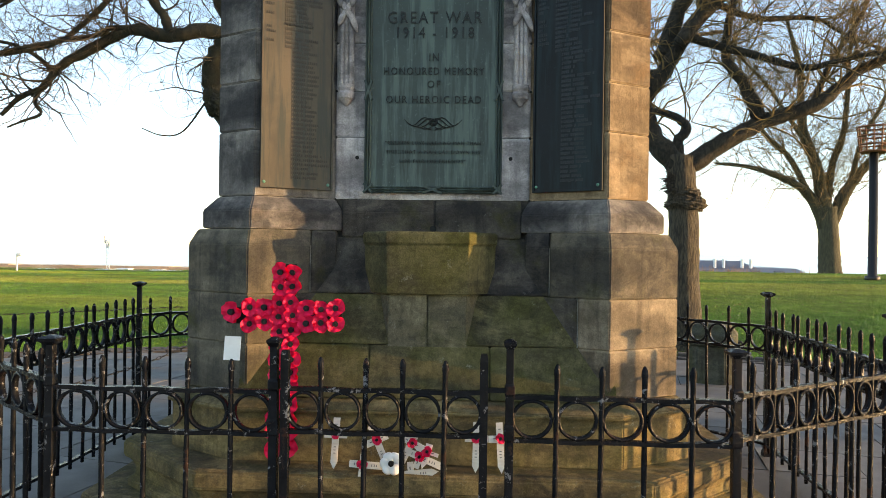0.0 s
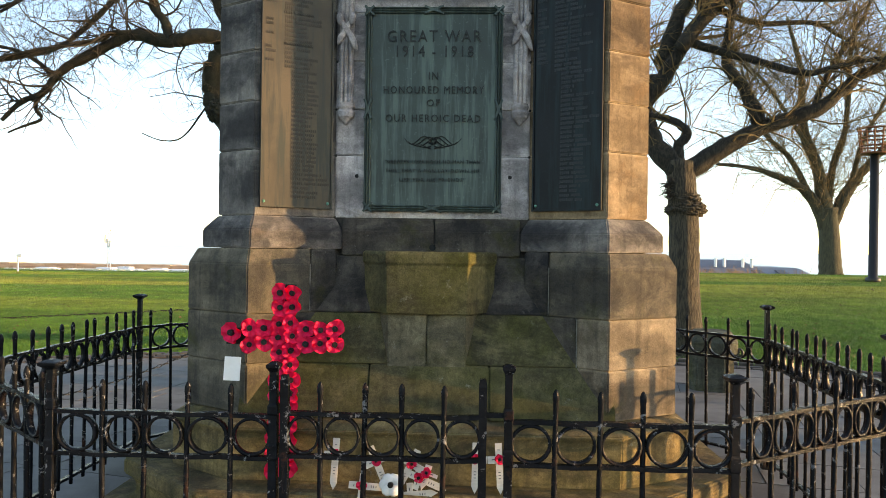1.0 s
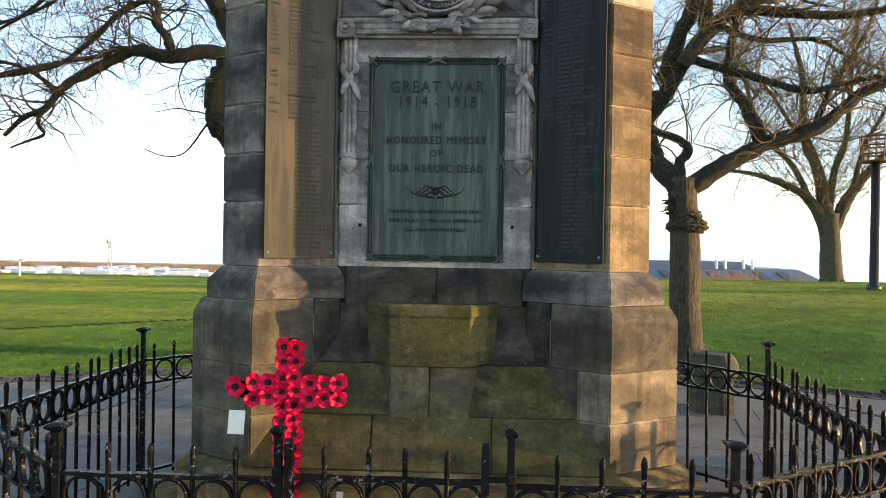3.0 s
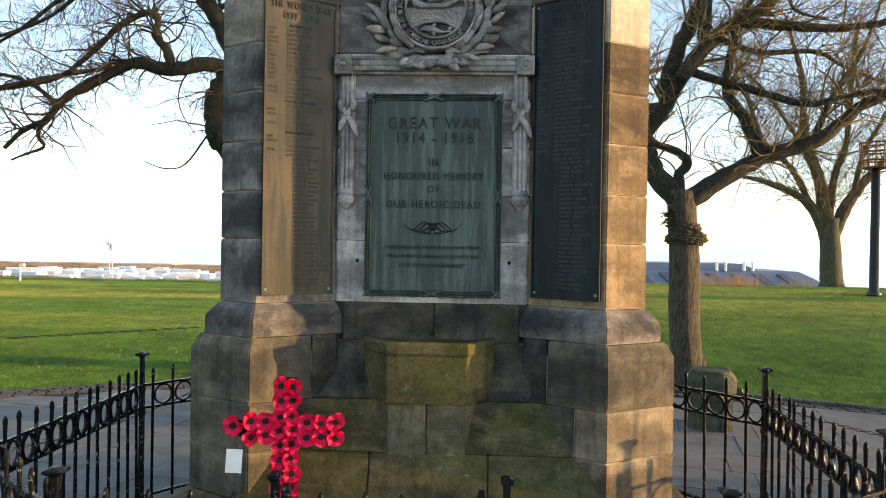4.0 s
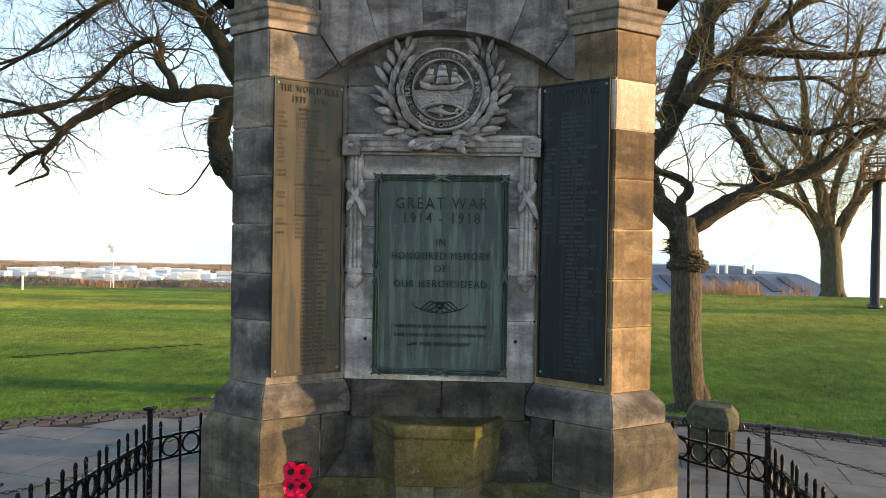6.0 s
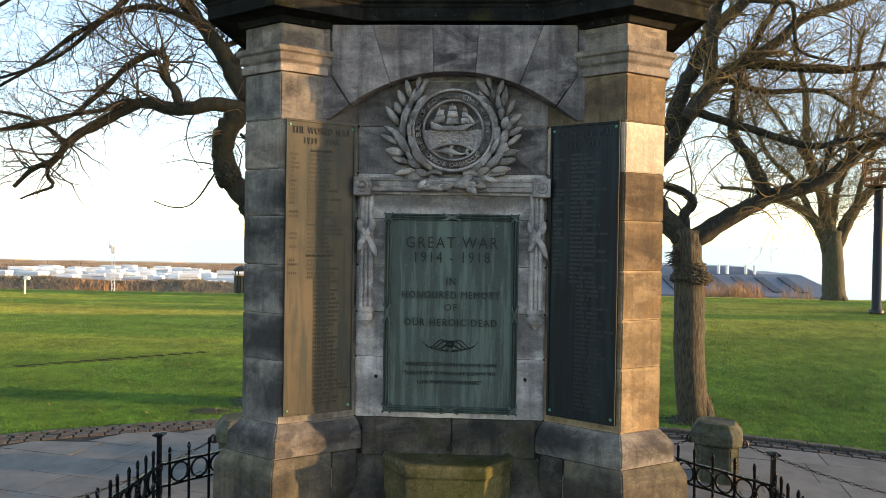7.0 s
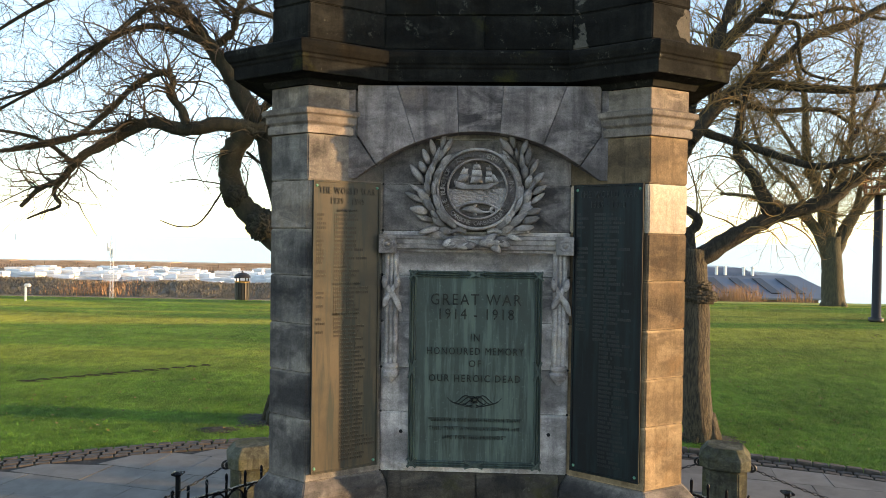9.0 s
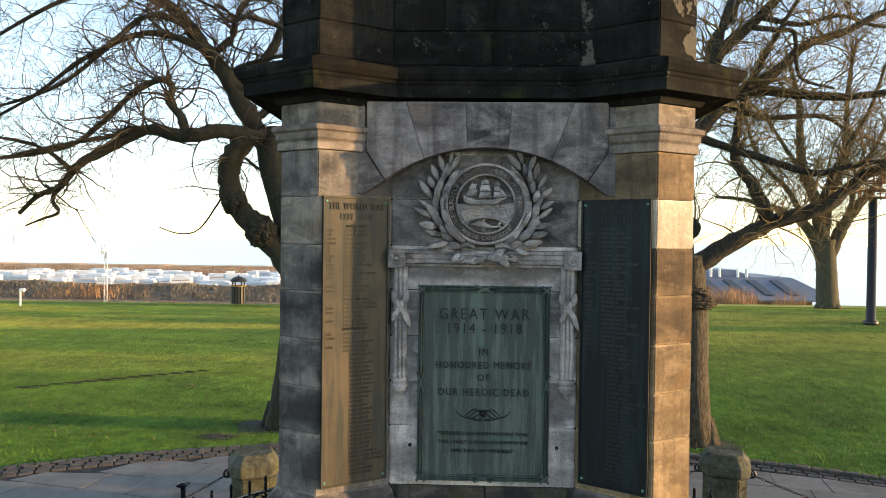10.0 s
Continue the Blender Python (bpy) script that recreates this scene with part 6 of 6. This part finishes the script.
def harbour():
    rng = random.Random(8)
    bm = bmesh.new()
    add_box(bm, -300, 30, 82, 158, -9.5, -4.6)
    tagged(part("quay", bm, QUAY, None), "bare harbour quay below the lawn", "quay", kind="structure")
    pier = empty("pier", "long brown masonry harbour pier with parapet", "pier", m=pose(-100, 150, -4.5))
    x = -170.0
    while x < -8:
        L = rng.uniform(7, 13)
        bm = bmesh.new()
        top = -3.10 + rng.uniform(-0.08, 0.08)
        add_box(bm, x, x + L - 0.15, 150, 156, -4.6, top)
        add_box(bm, x, x + L - 0.15, 149.2, 150, -4.6, top - 0.9 + rng.uniform(-0.1, 0.1))
        bevel(bm, 0.06, 1)
        part("pier_section", bm, PIER, pier)
        x += L
    rng2 = random.Random(15)
    fence = empty("timber_jetty", "weathered timber jetty in front of the pier", "jetty")
    bm = bmesh.new()
    add_box(bm, -0.08, 0.08, -0.15, 0.15, -0.9, 0.0)
    pile_mesh = finish(bm, "pile", PIER)
    for k in range(260):
        pile = part("pile", pile_mesh, PIER, fence)
        pile.matrix_basis = Matrix.Translation((-165 + 0.6 * k, 145.75, -3.75 + rng2.uniform(-0.15, 0.15)))
    bm = bmesh.new()
    add_box(bm, -165, -9, 145.5, 145.95, -3.7, -3.55)
    part("beam", bm, PIER, fence)
    for k in range(190):
        x = rng.uniform(-84, -13)
        y = rng.uniform(104, 134)
        w, d, h = rng.uniform(1.4, 3.6), rng.uniform(1.0, 2.2), rng.uniform(0.5, 1.7)
        ob = empty("wrapped_stack", "white wrapped timber pack on the quay", "timber pack", "white packs on the quay")
        n = max(1, round(h / 0.6))
        for j in range(n):
            bm = bmesh.new()
            add_box(bm, -w / 2 + rng.uniform(-0.05, 0.05), w / 2 + rng.uniform(-0.05, 0.05), -d / 2, d / 2, h * j / n + 0.04, h * (j + 1) / n - 0.02)
            bevel(bm, 0.05, 1)
            part("pack", bm, WRAP, ob)
        bm = bmesh.new()
        for xx in (-w * 0.35, w * 0.35):
            add_box(bm, xx - 0.1, xx + 0.1, -d / 2, d / 2, 0, 0.05)
        part("bearer", bm, PIER, ob)
        ob.matrix_basis = pose(x, y, -4.6, 0, 0, rng.uniform(-8, 8))


harbour()


def blades(name, label, n, area, h, w, mat, seed, category, lean=0.4):
    """Many single blades as one object."""
    rng = np.random.default_rng(seed)
    p = area(rng, n)
    n = len(p)
    a = rng.uniform(0, 6.283, n)
    hh = h * rng.uniform(0.5, 1.25, n)
    d = np.stack([np.cos(a), np.sin(a)], 1) * (w / 2)
    ln = rng.normal(0, lean, (n, 2)) * hh[:, None]
    v = np.zeros((n, 3, 3))
    v[:, 0, :2], v[:, 1, :2], v[:, 2, :2] = p[:, :2] - d, p[:, :2] + d, p[:, :2] + ln
    v[:, 0, 2] = v[:, 1, 2] = p[:, 2]
    v[:, 2, 2] = p[:, 2] + hh
    me = bpy.data.meshes.new(name)
    me.vertices.add(3 * n)
    me.vertices.foreach_set("co", v.reshape(-1))
    me.loops.add(3 * n)
    me.loops.foreach_set("vertex_index", np.arange(3 * n))
    me.polygons.add(n)
    me.polygons.foreach_set("loop_start", np.arange(n) * 3)
    me.polygons.foreach_set("loop_total", np.full(n, 3))
    me.materials.append(mat)
    me.update()
    return tagged(new(name, me), label, category, kind="stuff")


def lawn_area(rng, n):
    y = 6.6 + 24 * rng.uniform(0, 1, n) ** 1.25
    x = rng.uniform(-0.80, 0.70, n) * y
    keep = (np.hypot(x - PATH_C[0], y - PATH_C[1]) > PATH_R + np.where(x < 0, 0.50, 0.38)) & (np.abs(x) > 1.8)
    x, y = x[keep], y[keep]
    z = np.array([ground_z(a, b) for a, b in zip(x, y)]) - 0.034
    return np.stack([x, y, z], 1)


def bank_area(rng, n):
    y = rng.uniform(35, 82, n)
    x = rng.uniform(-0.75, -0.12, n) * y
    z = np.array([ground_z(a, b) for a, b in zip(x, y)]) - 0.05
    return np.stack([x, y, z], 1)


def mound_z(x, y):
    """Rough scrub bank between the lawn's foot and the quay."""
    u = max(0.0, 1 - abs((y - 92) / 9.0))
    return -4.75 + 1.75 * u * u * (3 - 2 * u) * (0.75 + 0.5 * noise.noise(Vector((x * 0.09, y * 0.1, 0)))) + 0.25 * noise.noise(Vector((x * 0.5, y * 0.5, 4)))


mx, my = [-130 + 1.5 * i for i in range(80)], [83 + 1.0 * j for j in range(19)]
bank = new("scrub_bank", raw_mesh("scrub_bank", [(x, y, mound_z(x, y)) for y in my for x in mx], [(j * 80 + i, j * 80 + i + 1, (j + 1) * 80 + i + 1, (j + 1) * 80 + i) for j in range(18) for i in range(79)], SCRUB, True))
tagged(bank, "low brown scrubby bank above the quay", "bank", kind="structure")


def mound_area(rng, n):
    x, y = rng.uniform(-110, -12, n), rng.uniform(84, 98, n)
    return np.stack([x, y, np.array([mound_z(a, b) for a, b in zip(x, y)]) - 0.05], 1)


def mound_reeds(rng, n):
    x, y = rng.normal(-47, 3.0, n), rng.uniform(84, 90, n)
    return np.stack([x, y, np.array([mound_z(a, b) for a, b in zip(x, y)]) - 0.05], 1)


def reed_area(rng, n):
    x, y = rng.uniform(12, 20, n), rng.uniform(40, 44, n)
    c = np.sin(x * 2.1) + np.sin(x * 0.9 + 1)
    k = c > 0.1
    x, y = x[k], y[k]
    return np.stack([x, y, np.array([ground_z(a, b) for a, b in zip(x, y)])], 1)


blades("grass", "short mown grass blades on the lawn", 900000, lawn_area, 0.036, 0.009, BLADE, 2, "grass", 0.6)
blades("scrub", "dry brown scrub on the bank", 60000, bank_area, 0.24, 0.12, SCRUB, 4, "scrub", 0.5)
blades("scrub", "tangled dry scrub on the quay bank", 40000, mound_area, 0.40, 0.16, SCRUB, 6, "scrub", 0.5)
blades("reeds", "orange dry reeds on the quay bank", 600, mound_reeds, 1.0, 0.07, REED, 7, "reeds", 0.2)
blades("reeds", "clumps of dry reddish reeds", 2500, reed_area, 1.0, 0.03, REED, 5, "reeds", 0.2)

# bare soil under the trees and worn patches in the lawn
def soil_patch(x, y, rx, ry, label, seed):
    rng = random.Random(seed)
    n = 40
    sk_r = [1 + 0.35 * noise.noise(Vector((math.cos(a) * 1.7 + seed, math.sin(a) * 1.7, 0))) + rng.uniform(-0.12, 0.12) for a in [2 * math.pi * i / n for i in range(n)]]
    bm = bmesh.new()
    rings = []
    for q, z in ((1.0, -0.06), (1.0, -0.026), (0.66, -0.014), (0.33, -0.004)):
        rings.append([(x + rx * q * r * math.cos(2 * math.pi * i / n), y + ry * q * r * math.sin(2 * math.pi * i / n), ground_z(x, y) + z + (rng.uniform(-0.004, 0.008) if q < 1 else 0)) for i, r in enumerate(sk_r)])
    add_loft(bm, rings)
    tagged(part("soil", bm, SOIL, None), label, "soil", kind="structure")


soil_patch(3.5, 11.45, 0.62, 0.42, "bare dark soil round the tree foot", 1)
soil_patch(-3.6, 11.9, 0.7, 0.5, "bare dark soil round the tree foot", 2)
RUT0, RUT1 = (-9.63, 14.1), (-6.2, 16.1)
soil_patch(-4.4, 11.2, 0.40, 0.20, "worn bare patch of soil in the lawn", 3)
for k in range(13):
    u = 0.03 + 0.075 * k
    soil_patch(RUT0[0] + (RUT1[0] - RUT0[0]) * u, RUT0[1] + (RUT1[1] - RUT0[1]) * u, 0.24 - 0.008 * k, 0.045, "narrow muddy rut across the lawn", 20 + k)

# ---- paving pieces ----
def slabs():
    rng = random.Random(77)
    ang = radians(-13)
    ca, sa = math.cos(ang), math.sin(ang)
    v = -5.2
    while v < 13.5:
        depth = rng.choice((0.6, 0.62, 0.75))
        u = -10.0 + rng.uniform(0, 0.8)
        while u < 10.5:
            L = rng.uniform(0.6, 1.15)
            c = (u + L / 2, v + depth / 2)
            wx, wy = c[0] * ca - c[1] * sa, c[0] * sa + c[1] * ca
            if math.hypot(wx - PATH_C[0], wy - PATH_C[1]) < PATH_R + 0.12 and -2.4 < wy < 11 and abs(wx) < (7.5 if wy > 3 else 5.0) and not (abs(wx - XC) < 1.5 and 3.5 < wy < 6.1):
                h = 0.012 + rng.uniform(-0.002, 0.003)
                pts = []
                for dx, dy in ((-L / 2 + 0.005, -depth / 2 + 0.005), (L / 2 - 0.005, -depth / 2 + 0.005), (L / 2 - 0.005, depth / 2 - 0.005), (-L / 2 + 0.005, depth / 2 - 0.005)):
                    qx, qy = wx + dx * ca - dy * sa - PATH_C[0], wy + dx * sa + dy * ca - PATH_C[1]
                    k = min(1.0, (PATH_R - 0.005) / math.hypot(qx, qy))
                    pts.append((PATH_C[0] + qx * k - wx, PATH_C[1] + qy * k - wy))
                bm = bmesh.new()
                add_loft(bm, [at_z(pts, 0.0), at_z(pts, h)])
                # Slabs inside the railings take the darker colour.
                ob = part("slab", bm, SLAB_DARK if abs(wx - XC) < 2.5 and 3.0 < wy < 6.4 else SLAB, pavement)
                ob.matrix_basis = pose(wx, wy, 0, rng.uniform(-0.15, 0.15), rng.uniform(-0.15, 0.15), 0)
            u += L
        v += depth


slabs()


def edging():
    bm = bmesh.new()
    add_box(bm, -0.09, 0.09, -0.055, 0.055, -0.03, 0.022)
    bevel(bm, 0.012, 1)
    low = finish(bm, "sett", SETT)
    bm = bmesh.new()
    add_box(bm, -0.099, 0.099, -0.065, 0.065, -0.05, 0.062)
    bevel(bm, 0.016, 1)
    kerb = finish(bm, "kerb_stone", SETT)
    edge = empty("path_edging", "edging of dark setts between path and lawn", "edging", kind="structure", m=pose(PATH_C[0], PATH_C[1] + PATH_R, 0))
    rng = random.Random(9)
    for row, (r, me, step) in enumerate(((PATH_R + 0.06, low, 0.196), (PATH_R + 0.185, low, 0.20), (PATH_R + 0.32, kerb, 0.207), (PATH_R + 0.44, low, 0.20))):
        a0, a1 = radians(52), radians(124)
        n = int((a1 - a0) * r / step)
        for k in range(n):
            a = a0 + (a1 - a0) * k / n
            if row == 3 and a < radians(84):
                continue
            mesh = low if a > radians(84) else me
            ob = part(mesh.name.split(".")[0], mesh, SETT, edge)
            ob.matrix_basis = pose(PATH_C[0] + r * math.cos(a), PATH_C[1] + r * math.sin(a), rng.uniform(-0.008, 0.004), rng.uniform(-2.5, 2.5), rng.uniform(-2.5, 2.5), math.degrees(a) - 90 + rng.uniform(-3, 3))


edging()


# burrs and dark shoots on the near trunk
def burr(owner, c, r, seed, mat):
    rng = random.Random(seed)
    bm = bmesh.new()
    bmesh.ops.create_icosphere(bm, subdivisions=5, radius=1.0)
    for v in bm.verts:
        k = 1 + 0.20 * noise.noise(v.co * 2.3 + Vector((seed, 0, 0))) + 0.16 * noise.noise(v.co * 6) + 0.12 * noise.noise(v.co * 15) + 0.05 * noise.noise(v.co * 34)
        v.co = Vector((v.co.x * r[0] * k, v.co.y * r[1] * k, v.co.z * r[2] * k)) + Vector(c)
    return part("burr", bm, mat, owner, "swollen burr", True)


near_tree = bpy.data.objects["tree"]
burr(near_tree, (3.33, 11.24, 2.30), (0.295, 0.285, 0.165), 3, BARK)
burr(near_tree, (3.30, 11.24, 2.47), (0.245, 0.24, 0.13), 4, BARK)
sk = Skin()
rg = random.Random(12)
for k in range(70):
    grow(sk, (3.10 + rg.uniform(-0.06, 0.06), 11.15 + rg.uniform(-0.1, 0.1), 2.62 + rg.uniform(-0.16, 0.16)), (-1 + rg.uniform(-0.5, 0.5), rg.uniform(-0.8, 0.8), rg.uniform(-0.8, 0.8)), rg.uniform(0.08, 0.24), 0.012, 0, rg)
part("shoots", raw_mesh("shoots", sk.v, sk.f, SOIL), None, near_tree, "tangle of dark stubby shoots")["kind"] = "stuff"


# ---- fallen leaves ----
def leaf_area(rng, n):
    y = 10.9 + 16 * rng.uniform(0, 1, n) ** 1.5
    x = rng.uniform(-0.8, 0.7, n) * y
    keep = np.hypot(x - PATH_C[0], y - PATH_C[1]) > PATH_R + 0.1
    x, y = x[keep], y[keep]
    return np.stack([x, y, np.array([ground_z(a, b) for a, b in zip(x, y)])], 1)


DEAD_LEAF = simple("dead_leaf", (0.10, 0.06, 0.03), (0.22, 0.15, 0.08), 30, 0.8)
blades("fallen_leaves", "scattered dry fallen leaves on the grass", 700, leaf_area, 0.03, 0.05, DEAD_LEAF, 14, "leaves", 1.0)

far_tree = bpy.data.objects["tree.001"]
burr(far_tree, (-3.75, 11.4, 3.35), (0.25, 0.25, 0.26), 8, BARK_MOSS)
burr(far_tree, (-4.18, 11.3, 3.85), (0.19, 0.19, 0.22), 9, BARK_MOSS)
